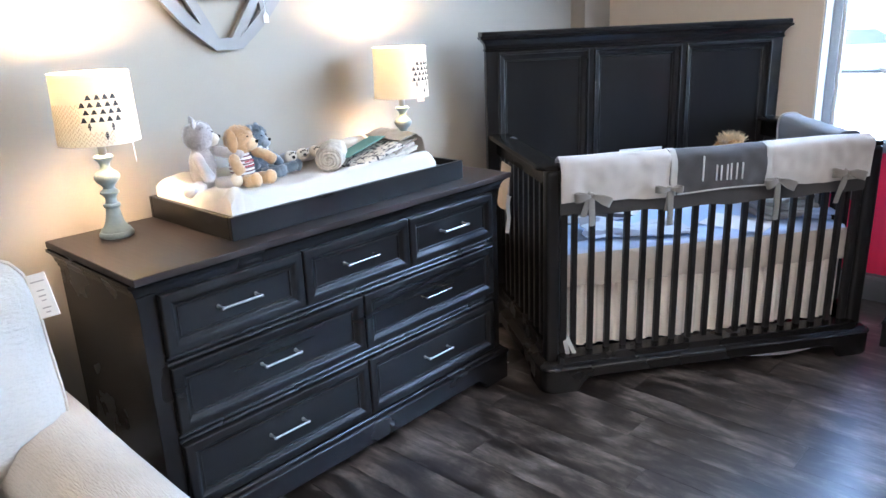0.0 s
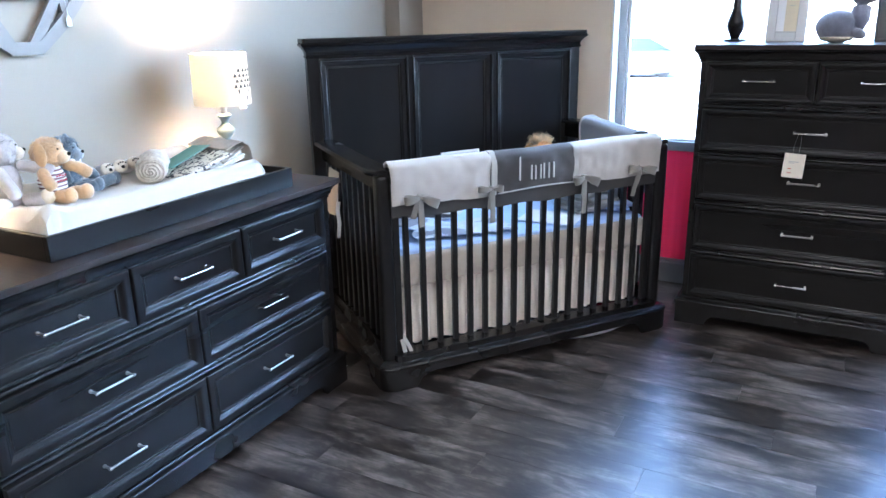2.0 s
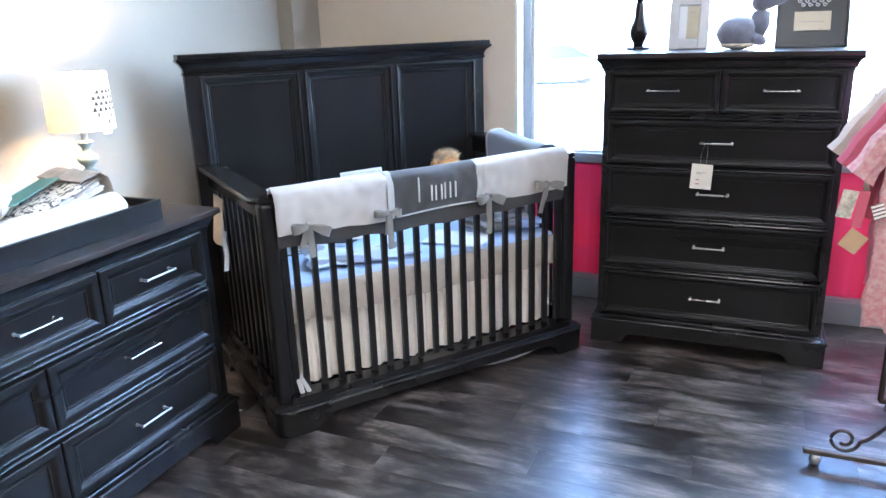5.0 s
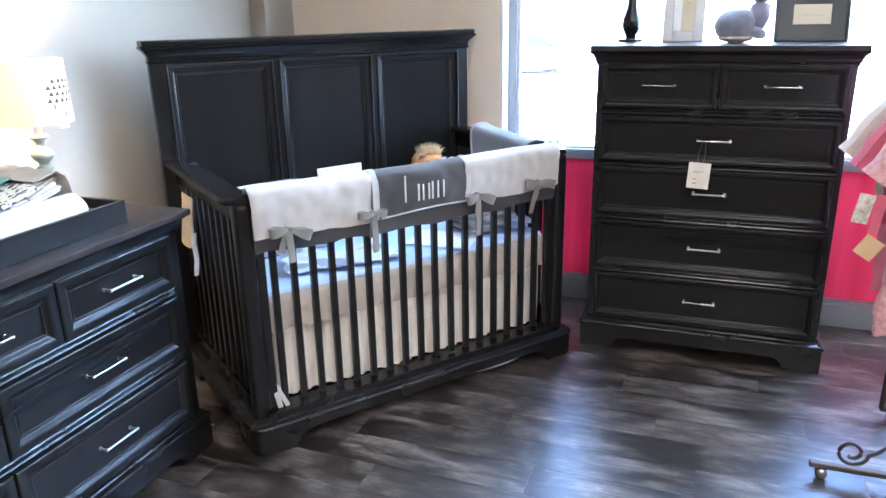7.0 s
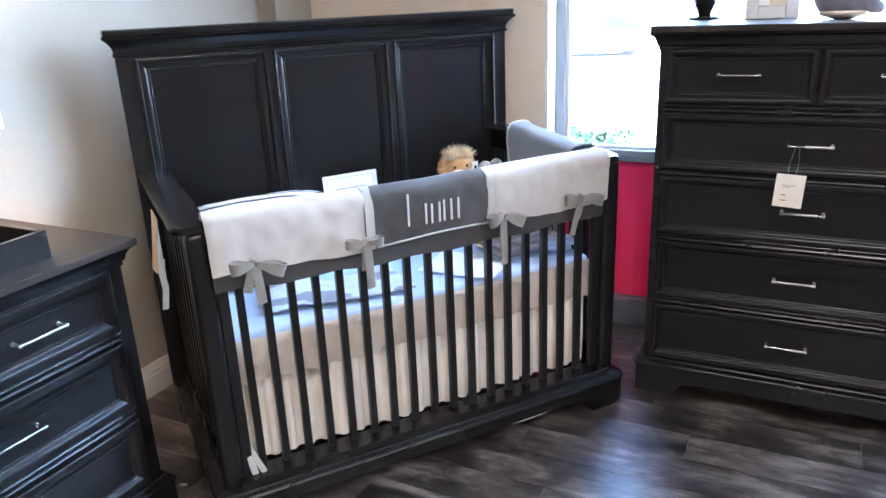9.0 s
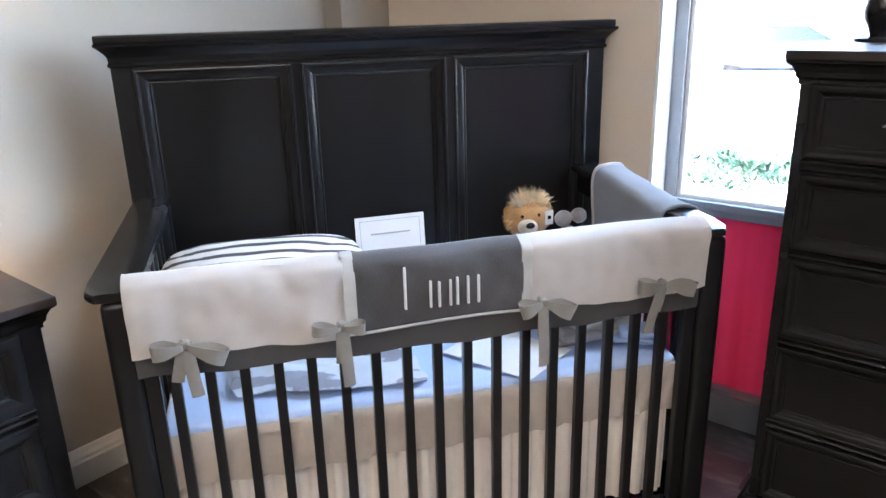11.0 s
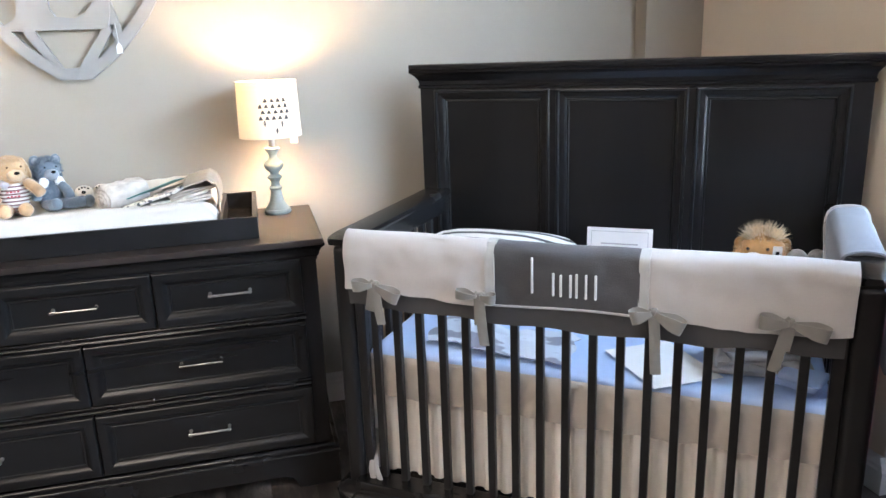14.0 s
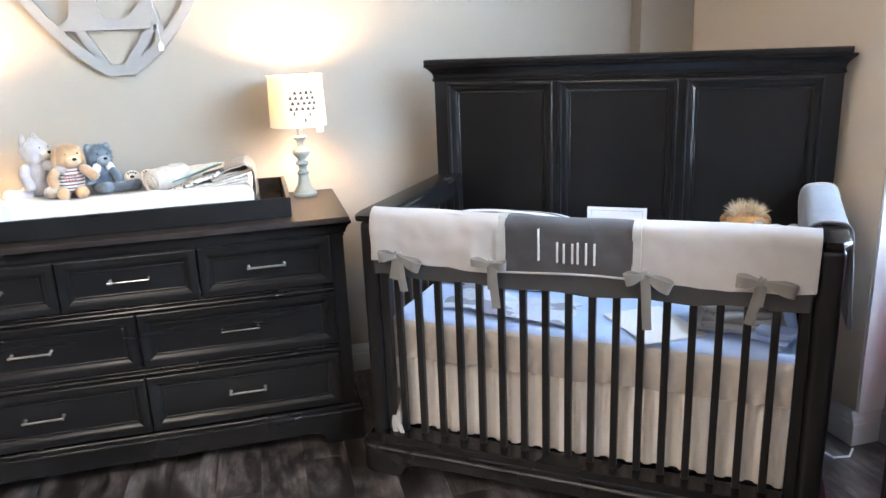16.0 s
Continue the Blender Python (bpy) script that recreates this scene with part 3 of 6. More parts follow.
for j in range(NV + 1):
    row = []
    for i in range(NU + 1):
        a, b = i / NU, j / NV
        edge = min(a, 1 - a) * 2
        top = 0.993 + 0.014 * b + 0.050 * max(0, 1 - b * 5) * (0.6 + 0.4 * noise.noise((a * 4, 0, 7))) + 0.022 * max(0, 1 - b * 2.5) * noise.noise((a * 6, b * 14, 2)) + 0.046 * (1 - math.sin(min(1, edge * 1.2) * math.pi / 2)) - 0.03 * max(0, 1 - min(a, 1 - a) * 16) ** 2 - 0.03 * max(0, 1 - min(b, 1 - b) * 22) ** 2
        row.append(bm.verts.new((x0 + (x1 - x0) * a, y0 + (y1 - y0) * b, top + 0.006 * noise.noise((a * 5, b * 9, 1.0)))))
    grid.append(row)
for j in range(NV):
    for i in range(NU):
        bm.faces.new((grid[j][i], grid[j][i + 1], grid[j + 1][i + 1], grid[j + 1][i]))
rim = [grid[0][i] for i in range(NU)] + [grid[j][NU] for j in range(NV)] + [grid[NV][i] for i in range(NU, 0, -1)] + [grid[j][0] for j in range(NV, 0, -1)]
low = [bm.verts.new((v.co.x, v.co.y, TZ0 + 0.0125)) for v in rim]
for i in range(len(rim)):
    j = (i + 1) % len(rim)
    bm.faces.new((rim[i], rim[j], low[j], low[i]))
bm.faces.new(low[::-1])
part("cover", bm, PADTERRY, pad, smooth=True)


# ---- ceiling lights of the shop ----
DIFFUSER = glowing("light_diffuser", (1.0, 0.86, 0.72), 0.66)
cl = thing("ceiling_light", "lit square ceiling light panel with white frame", "ceiling light", pose(1.2, -1.4, CEIL_Z), group="ceiling lights")
bm = bmesh.new()
for a in ((-0.62, 0.62, -0.32, -0.29), (-0.62, 0.62, 0.29, 0.32), (-0.62, -0.59, -0.29, 0.29), (0.59, 0.62, -0.29, 0.29)):
    box(bm, a[0], a[1], a[2], a[3], -0.03, -0.001)
part("frame", bm, TRIM, cl)
part("diffuser", boxed(-0.59, 0.59, -0.29, 0.29, -0.022, -0.012), DIFFUSER, cl)
for x, y in ((0.35, 1.1), (3.6, -1.4), (3.6, 1.4), (1.2, -3.4), (-1.0, -2.2)):
    copy_thing(cl, pose(x, y, CEIL_Z))


# ---- crib textiles, in the crib's own frame: x along, -y to the front ----
def cloth_grid(nu, nv, f, thick=0.0):
    """A cloth from f(a, b) -> point, with thickness along its normals when asked."""
    bm = bmesh.new()
    g = [[bm.verts.new(f(i / nu, j / nv)) for i in range(nu + 1)] for j in range(nv + 1)]
    for j in range(nv):
        for i in range(nu):
            bm.faces.new((g[j][i], g[j][i + 1], g[j + 1][i + 1], g[j + 1][i]))
    if thick:
        bmesh.ops.recalc_face_normals(bm, faces=bm.faces)
        bm.normal_update()
        bmesh.ops.solidify(bm, geom=bm.faces[:], thickness=thick)
    return bm


def drape(b, top, front_low, back_low, yf=-0.760, yb=-0.687):
    """Points (y, z) of a cloth over the front rail: b=0 at the front hem, 1 at the back hem."""
    r = (yb - yf) / 2
    run = [(yf, front_low), (yf, top - r)]
    run += [((yf + yb) / 2 - r * math.cos(k / 6 * math.pi), top - r + r * math.sin(k / 6 * math.pi)) for k in range(1, 6)]
    run += [(yb, top - r), (yb, back_low)]
    lens = [0.0]
    for p, q in zip(run, run[1:]):
        lens.append(lens[-1] + math.hypot(q[0] - p[0], q[1] - p[1]))
    d = b * lens[-1]
    for k in range(len(run) - 1):
        if d <= lens[k + 1] or k == len(run) - 2:
            f = (d - lens[k]) / max(1e-9, lens[k + 1] - lens[k])
            return run[k][0] + (run[k + 1][0] - run[k][0]) * f, run[k][1] + (run[k + 1][1] - run[k][1]) * f


cover = thing("rail_cover", "white and grey padded crib rail cover with ribbon bows", "rail cover", BED)


def cover_panel(x0, x1, top, low, out, wob):
    def f(a, b):
        x = x0 + (x1 - x0) * a
        hem = low + 0.006 * math.sin(x * 9.0) + 0.004 * noise.noise((x * 14, 3.1, wob))
        y, z = drape(b, top, hem, 0.79, -0.758 - out, -0.683 + out)
        w = noise.noise((x * 7, z * 9, wob)) * 0.011 + noise.noise((x * 22, z * 20, wob)) * 0.0050
        if y < -0.745:
            y -= 0.004 + w
        z += 0.004 * noise.noise((x * 6, wob, 0.5)) if z > 0.9 else 0
        e = min(a, 1 - a) * (x1 - x0)
        if e < 0.015 and (x0 < 0.2 or x1 > 1.4):
            y += 0.006 * (1 - e / 0.015) * (1 if y < -0.715 else -1)
        return (x + (0.010 * (0.94 - z) * (-1 if a > 0.5 else 1) if wob < 5 else 0), y, z)
    return cloth_grid(max(4, int((x1 - x0) / 0.011)), 44, f, 0.007)


part("white_panel", cover_panel(0.108, 0.560, 0.945, 0.766, 0.003, 1.0), TERRY, cover, "white terry panel", smooth=True)
part("white_panel", cover_panel(0.992, 1.460, 0.948, 0.770, 0.003, 2.0), TERRY, cover, "white terry panel", smooth=True)
part("name_panel", cover_panel(0.582, 0.972, 0.945, 0.776, 0.002, 6.0), GREYFELT, cover, "charcoal grey plush panel", smooth=True)
part("seam_band", cover_panel(0.557, 0.584, 0.947, 0.768, 0.005, 7.0), PIPING, cover, "light grey seam band", smooth=True)
part("seam_band", cover_panel(0.969, 0.995, 0.947, 0.772, 0.005, 8.0), PIPING, cover, "light grey seam band", smooth=True)


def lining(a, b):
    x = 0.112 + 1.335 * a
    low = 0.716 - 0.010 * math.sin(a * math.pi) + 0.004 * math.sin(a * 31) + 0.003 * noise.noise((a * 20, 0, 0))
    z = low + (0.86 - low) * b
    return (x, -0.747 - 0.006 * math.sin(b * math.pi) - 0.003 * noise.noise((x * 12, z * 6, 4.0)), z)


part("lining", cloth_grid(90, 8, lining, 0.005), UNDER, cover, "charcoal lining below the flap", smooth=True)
pts = [(0.586 + 0.383 * k / 24, -0.771, 0.775 + 0.006 * math.sin((0.6 + 0.375 * k / 24) * 9.0) - 0.002) for k in range(25)]
part("piping", tube(pts, 0.0035, 6), PIPING, cover, "pale piping along the hem", smooth=True)
for bx, za, zb in ((0.692, 0.814, 0.914), (0.750, 0.812, 0.876), (0.770, 0.811, 0.872), (0.796, 0.811, 0.874), (0.812, 0.811, 0.878), (0.837, 0.811, 0.878), (0.862, 0.811, 0.878)):
    part("embroidered_bar", boxed(bx - 0.003, bx + 0.003, -0.7755, -0.7690, za, zb, 0.0014, 1), SILVER, cover, "silver embroidered bar" if bx < 0.70 else "")


def ribbon_strip(points, width, lean=0.0):
    """A flat ribbon along points, width across x, slightly cupped."""
    bm = bmesh.new()
    rings = []
    n = len(points)
    for i, p in enumerate(points):
        p = Vector(p)
        d = (Vector(points[min(i + 1, n - 1)]) - Vector(points[max(i - 1, 0)])).normalized()
        s = d.cross(Vector((0.0, 1.0, 0.0)))
        s = s.normalized() if s.length > 0.2 else Vector((0, 0, 1))
        s = (s + Vector((0, lean, 0))).normalized()
        rings.append([p - s * width / 2 + Vector((0, 0.0009, 0)), p - Vector((0, 0.002, 0)), p + s * width / 2 + Vector((0, 0.0009, 0)),
                      p + s * width / 2 + Vector((0, 0.0025, 0)), p, p - s * width / 2 + Vector((0, 0.0025, 0))])
    loft(bm, rings)
    return bm


def joined(bms):
    out = bmesh.new()
    for b in bms:
        me = bpy.data.meshes.new("tmp")
        b.to_mesh(me)
        out.from_mesh(me)
        b.free()
        bpy.data.meshes.remove(me)
    return out


def loop_band(x, y, z, s, length, droop, wide, puff):
    """One loop of a bow: a standing ribbon that runs out to one side and back, pinched at the knot."""
    bm = bmesh.new()
    ca, sa = math.cos(droop), math.sin(droop)
    rings = []
    n = 22
    for k in range(n + 1):
        q = k / n * 2 * math.pi
        along = length * (1 - math.cos(q)) / 2
        out = puff * math.sin(q) * (0.35 + 0.65 * along / length)
        w = wide * (0.34 + 0.66 * min(1.0, along / (0.6 * length)))
        lean = 0.25 * math.sin(q)
        px, pz = s * (0.004 + along * ca), -along * sa
        for_side = Vector((s * sa, -lean, ca)).normalized() * (w / 2)
        c = Vector((x + px, y - 0.012 - puff - out, z + pz))
        nrm = Vector((0, 0.0007 if math.sin(q) >= 0 else -0.0007, 0))
        rings.append([c - for_side + nrm, c + for_side + nrm, c + for_side - nrm, c - for_side - nrm])
    loft(bm, rings)
    return bm


def bow(x, z, y, left, right, tails):
    """left and right: (length, droop in degrees, width) of the two loops; tails: (sideways, drop)."""
    bits = []
    for s, (ln, dr, wd) in ((-1, left), (1, right)):
        bits.append(loop_band(x, y, z, s, ln, radians(dr), wd, 0.020))
    for k, (dx, dz) in enumerate(tails):
        bits.append(ribbon_strip([(x + 0.002, y - 0.022, z + 0.008), (x + dx * 0.15, y - 0.027, z + 0.002), (x + dx * 0.3, y - 0.026, z - 0.2 * dz), (x + dx * 0.7, y - 0.020 - 0.003 * k, z - 0.65 * dz), (x + dx, y - 0.016, z - dz)], 0.027, 0.14))
    knot = bmesh.new()
    box(knot, x - 0.009, x + 0.009, y - 0.030, y - 0.008, z - 0.010, z + 0.010, 0.006, 3)
    bits.append(knot)
    return part("bow", joined(bits), RIBBON, cover, "grey fabric ribbon tied in a bow", smooth=True)


bow(0.220, 0.798, -0.761, (0.064, 4, 0.036), (0.084, 24, 0.038), ((-0.026, 0.085), (0.012, 0.125)))
bow(0.546, 0.798, -0.765, (0.062, -4, 0.026), (0.046, 4, 0.028), ((-0.004, 0.090), (0.010, 0.150)))
bow(1.011, 0.798, -0.765, (0.054, 16, 0.038), (0.078, 24, 0.040), ((0.006, 0.090), (0.010, 0.170)))
bow(1.324, 0.804, -0.761, (0.066, -2, 0.036), (0.082, 14, 0.038), ((-0.030, 0.130), (-0.010, 0.075)))


# skirt with soft pleats
def skirt(a, b):
    x = 0.130 + 1.31 * a
    z = 0.432 - 0.318 * b + 0.004 * math.sin(x * 7)
    ph = x / 0.056 * 2 * math.pi + 0.6 * noise.noise((x * 5, 0, 9))
    y = -0.667 - 0.007 * math.tanh(2.4 * math.sin(ph)) - 0.006 * noise.noise((x * 9, z * 5, 2))
    return (x, y, z)


CREAM_GREY = material("grey_cream_cotton", (0.40, 0.375, 0.34), 0.9, vary=0.1, bump=0.2, bump_scale=200)
skirt_thing = thing("crib_skirt", "ivory pleated cotton crib skirt below the mattress", "crib skirt", BED)
part("panel", cloth_grid(300, 8, skirt, 0.002), SKIRT, skirt_thing, smooth=True)
bits = [ribbon_strip([(0.140, -0.675, 0.25), (0.142, -0.715, 0.20), (0.145, -0.743, 0.150), (0.152, -0.747, 0.112)], 0.020, 0.1),
        ribbon_strip([(0.140, -0.675, 0.26), (0.145, -0.715, 0.20), (0.165, -0.745, 0.150), (0.178, -0.748, 0.118)], 0.018, 0.1)]
part("tie", joined(bits), CREAM_GREY, skirt_thing, "loose grey-cream fabric tie at the foot", smooth=True)


# sagging lining below the crib base
def sag(a, b):
    x = 0.76 + 0.63 * a
    s = math.sin(a ** 1.4 * math.pi)
    return (x, -0.764 + 0.010 * b, 0.070 - 0.024 * s - 0.016 * b * (0.4 + s))


tagged(part("sagging_lining", cloth_grid(30, 3, sag, 0.002), material("grey_lining_cloth", (0.5, 0.5, 0.52), 0.8)), "pale lining cloth sagging below the crib base", "lining").matrix_basis = CRIB

# striped pillow leaning on the headboard
ZEBRA = bpy.data.materials.new("zebra_stripe_cotton")
ZEBRA.use_nodes = True
zn = ZEBRA.node_tree
zco, zmap, zw, zr = (zn.nodes.new(n) for n in ("ShaderNodeTexCoord", "ShaderNodeMapping", "ShaderNodeTexWave", "ShaderNodeValToRGB"))
zmap.inputs["Scale"].default_value = (0.30, 1.0, 0.3)
zmap.inputs["Rotation"].default_value = (0.0, 0.0, 0.12)
zw.bands_direction = "Y"
zw.inputs["Scale"].default_value, zw.inputs["Distortion"].default_value, zw.inputs["Detail Scale"].default_value = 10.0, 4.5, 0.8
zr.color_ramp.interpolation = "CONSTANT"
zr.color_ramp.elements[0].color, zr.color_ramp.elements[1].color = (0.10, 0.095, 0.10, 1), (0.78, 0.77, 0.74, 1)
zr.color_ramp.elements[1].position = 0.28
zn.links.new(zco.outputs["Object"], zmap.inputs["Vector"])
zn.links.new(zmap.outputs[0], zw.inputs["Vector"])
zn.links.new(zw.outputs["Fac"], zr.inputs[0])
zn.links.new(zr.outputs[0], zn.nodes["Principled BSDF"].inputs["Base Color"])
zn.nodes["Principled BSDF"].inputs["Roughness"].default_value = 0.9


def pillow_mesh(w, h, d, seed, p=8.0):
    bm = bmesh.new()
    n = 20
    sides = []
    for s in (1, -1):
        g = []
        for j in range(n + 1):
            row = []
            for i in range(n + 1):
                a, b = i / n * 2 - 1, j / n * 2 - 1
                far = max(abs(a), abs(b), 1e-6)
                pull = far / (abs(a) ** p + abs(b) ** p) ** (1 / p) if far > 1e-5 else 1.0
                puff = max(0, (1 - abs(a) ** 3.0)) ** 0.6 * max(0, (1 - abs(b) ** 3.0)) ** 0.6
                row.append(bm.verts.new((a * pull * w / 2 * (1 - 0.03 * (1 - b * b)), b * pull * h / 2 * (1 - 0.03 * (1 - a * a)),
                                         s * d / 2 * puff * (1 + 0.15 * noise.noise((a * 2, b * 2, seed + s))))))
            g.append(row)
        for j in range(n):
            for i in range(n):
                q = (g[j][i], g[j][i + 1], g[j + 1][i + 1], g[j + 1][i])
                bm.faces.new(q if s > 0 else q[::-1])
        sides.append(g)
    bmesh.ops.remove_doubles(bm, verts=bm.verts, dist=0.0005)
    return bm


pl = part("pillow", pillow_mesh(0.62, 0.37, 0.15, 3, 3.6), ZEBRA, None, smooth=True)
pl.matrix_basis = BED @ pose(0.390, -0.190, 0.674, 44, 0, 0)
tagged(pl, "white pillow with dark grey zebra stripes leaning in the crib", "pillow")

# printed sign sheet behind the mattress
card = thing("sign_card", "white printed card leaning on the crib headboard", "card", BED @ pose(0.798, -0.02, 0.547, -7, 0, 3))
part("sheet", boxed(-0.115, 0.115, -0.0015, 0.0015, 0, 0.268), PAPER, card)
bm = bmesh.new()
for x0, x1, z0, z1 in ((-0.10, 0.10, 0.254, 0.2555), (-0.10, -0.0985, 0.02, 0.254), (0.0985, 0.10, 0.02, 0.254)):
    box(bm, x0, x1, -0.0022, -0.0014, z0, z1)
part("border", bm, PRINT, card, "thin printed border")
part("print_line", boxed(-0.065, 0.065, -0.0022, -0.0014, 0.208, 0.213), PRINT, card, "grey bar of small print")

# sheet of paper and cloths on the mattress
ps = part("paper_sheet", boxed(-0.108, 0.108, -0.14, 0.14, 0, 0.0012), PAPER, None)
ps.matrix_basis = BED @ pose(1.012, -0.535, 0.5525, 0, 0, 38)
tagged(ps, "blank white paper sheet lying on the mattress", "paper")
FOLDGREY = material("grey_jersey", (0.44, 0.43, 0.42), 0.9, vary=0.12, scale=20, bump=0.25, bump_scale=260)
LAV = material("leaf_print_muslin", (0.58, 0.63, 0.70), 0.9, vary=0.06, second=(0.30, 0.31, 0.37), mix_scale=9, stretch=(0.6, 1.3, 1), edge=(0.52, 0.55), bump=0.2, bump_scale=200)


def folded(w, d, h, seed, layers=3):
    """A folded cloth: rounded layers that do not quite line up."""
    bm = bmesh.new()
    rnd = random.Random(seed)
    z = 0
    for k in range(layers):
        t = h / layers
        sx, sy, ox, oy = w * (0.9 + 0.1 * rnd.random()), d * (0.9 + 0.1 * rnd.random()), (rnd.random() - 0.5) * 0.02, (rnd.random() - 0.5) * 0.02
        m = bmesh.new()
        box(m, -sx / 2 + ox, sx / 2 + ox, -sy / 2 + oy, sy / 2 + oy, z + 0.0005, z + t, t * 0.46, 3)
        bmesh.ops.subdivide_edges(m, edges=[e for e in m.edges if e.calc_length() > 0.05], cuts=5, use_grid_fill=True)
        for v in m.verts:
            v.co.z += 0.010 * noise.noise((v.co.x * 11, v.co.y * 11, seed + k * 1.7)) * (0.4 + 0.6 * (v.co.z > z + t / 2))
            v.co.x += 0.006 * noise.noise((v.co.y * 14, v.co.z * 20, seed))
        bm2 = joined([bm, m])
        bm = bm2
        z += t
    return bm


stack = thing("folded_cloth", "folded grey jersey cloths stacked on the mattress", "folded cloth", BED @ pose(1.27, -0.46, 0.556, 0, 0, 12))
rnd = random.Random(31)
for k in range(6):
    o = part("layer", folded(0.26 - 0.012 * k * rnd.random(), 0.21, 0.022, 5 + k, 1), FOLDGREY, stack, smooth=True)
    o.matrix_local = pose(0.03 * (rnd.random() - 0.5), 0.03 * (rnd.random() - 0.5), 0.0165 * k, 3 * (rnd.random() - 0.5), 5 * (rnd.random() - 0.3), 24 * (rnd.random() - 0.5))
c = part("baby_bib", folded(0.12, 0.10, 0.04, 8, 2), SHEET, None, smooth=True)
c.matrix_basis = BED @ pose(1.375, -0.57, 0.556, 0, 0, -20)
tagged(c, "small pale blue folded bib on the mattress", "bib")


def throw(a, b):
    x, y = 0.30 + 0.46 * a, -0.60 + 0.20 * b
    z = 0.560 + 0.018 * abs(noise.noise((a * 5, b * 3, 1.2))) + 0.05 * b * (1 - a) * (0.6 + 0.4 * math.sin(a * 9))
    return (x + 0.03 * noise.noise((a * 3, b * 3, 6)), y + 0.05 * noise.noise((a * 3, b * 2, 3)) - 0.05 * a, z)


c = part("throw", cloth_grid(40, 18, throw, 0.003), LAV, None, smooth=True)
c.matrix_basis = BED
tagged(c, "crumpled pale blue muslin with grey leaf print on the mattress", "throw")


# knitted cover over the right arm
KNIT = material("grey_knit", (0.21, 0.22, 0.24), 0.92, vary=0.10, scale=40, bump=0.7, bump_scale=150, bump_stretch=(0.2, 3.0, 3.0), sheen=0.2)
arm_cover = thing("arm_blanket", "grey knitted blanket draped over the crib's side arm", "blanket", BED)


def arm_drape(a, b):
    """a along the arm, b across it from the inside hem to the outside hem."""
    y = -0.150 - 0.41 * a
    run = [(1.446, 0.70), (1.441, 0.84), (1.436, 0.885), (1.437, 0.908), (1.454, 0.921), (1.490, 0.926), (1.526, 0.923), (1.546, 0.911), (1.554, 0.885), (1.560, 0.80), (1.566, 0.70), (1.572, 0.60)]

    def at(q):
        q = min(1.0, max(0.0, q)) * (len(run) - 1)
        k = min(len(run) - 2, int(q))
        return run[k][0] + (run[k + 1][0] - run[k][0]) * (q - k), run[k][1] + (run[k + 1][1] - run[k][1]) * (q - k)
    near = [at(b + d * 0.016) for d in (-2, -1, 0, 1, 2)]
    x, z = sum(p[0] for p in near) / 5, sum(p[1] for p in near) / 5
    lift = 0.030 * max(0.0, 1 - a) ** 1.3 * max(0.0, min(1.0, (z - 0.87) / 0.05))
    return (x + 0.004 * noise.noise((y * 9, z * 9, 3)), y + 0.012 * noise.noise((z * 8, 1, 1)) - 0.05 * a * max(0, 0.85 - z), z + lift - 0.003 * max(0.0, a) * max(0.0, min(1.0, (z - 0.87) / 0.05)) + 0.006 * max(0.0, min(1.0, (z - 0.87) / 0.05)) + 0.003 * noise.noise((y * 15, x * 15, 5)))


part("knit", cloth_grid(30, 70, arm_drape, 0.008), KNIT, arm_cover, smooth=True)
part("edging", tube([arm_drape(-0.006, k / 30) for k in range(31)], 0.006, 6), TERRY, arm_cover, "white bound edge", smooth=True)
part("edging", tube([arm_drape(1.004, k / 30) for k in range(31)], 0.0045, 6), KNIT, arm_cover, smooth=True)

# cream cloth tied on the outer left side
CREAM = material("cream_cloth", (0.47, 0.395, 0.315), 0.9, vary=0.08, bump=0.2, bump_scale=200)
tied = thing("hanging_cloth", "cream cloth with ties hanging from the crib's side rail", "cloth", BED)


def hang(a, b):
    y = -0.17 - 0.15 * a + 0.02 * b
    return (0.052 - 0.020 - 0.014 * math.sin(a * 7) * b - 0.012 * b, y, 0.836 - (0.165 + 0.05 * math.sin(a * 3.0)) * b)


part("cloth", cloth_grid(16, 14, hang, 0.004), CREAM, tied, smooth=True)
part("tie", ribbon_strip([(0.030, -0.30, 0.70), (0.022, -0.30, 0.66), (0.026, -0.305, 0.60), (0.014, -0.315, 0.535)], 0.022, 0.4), CREAM, tied, smooth=True)


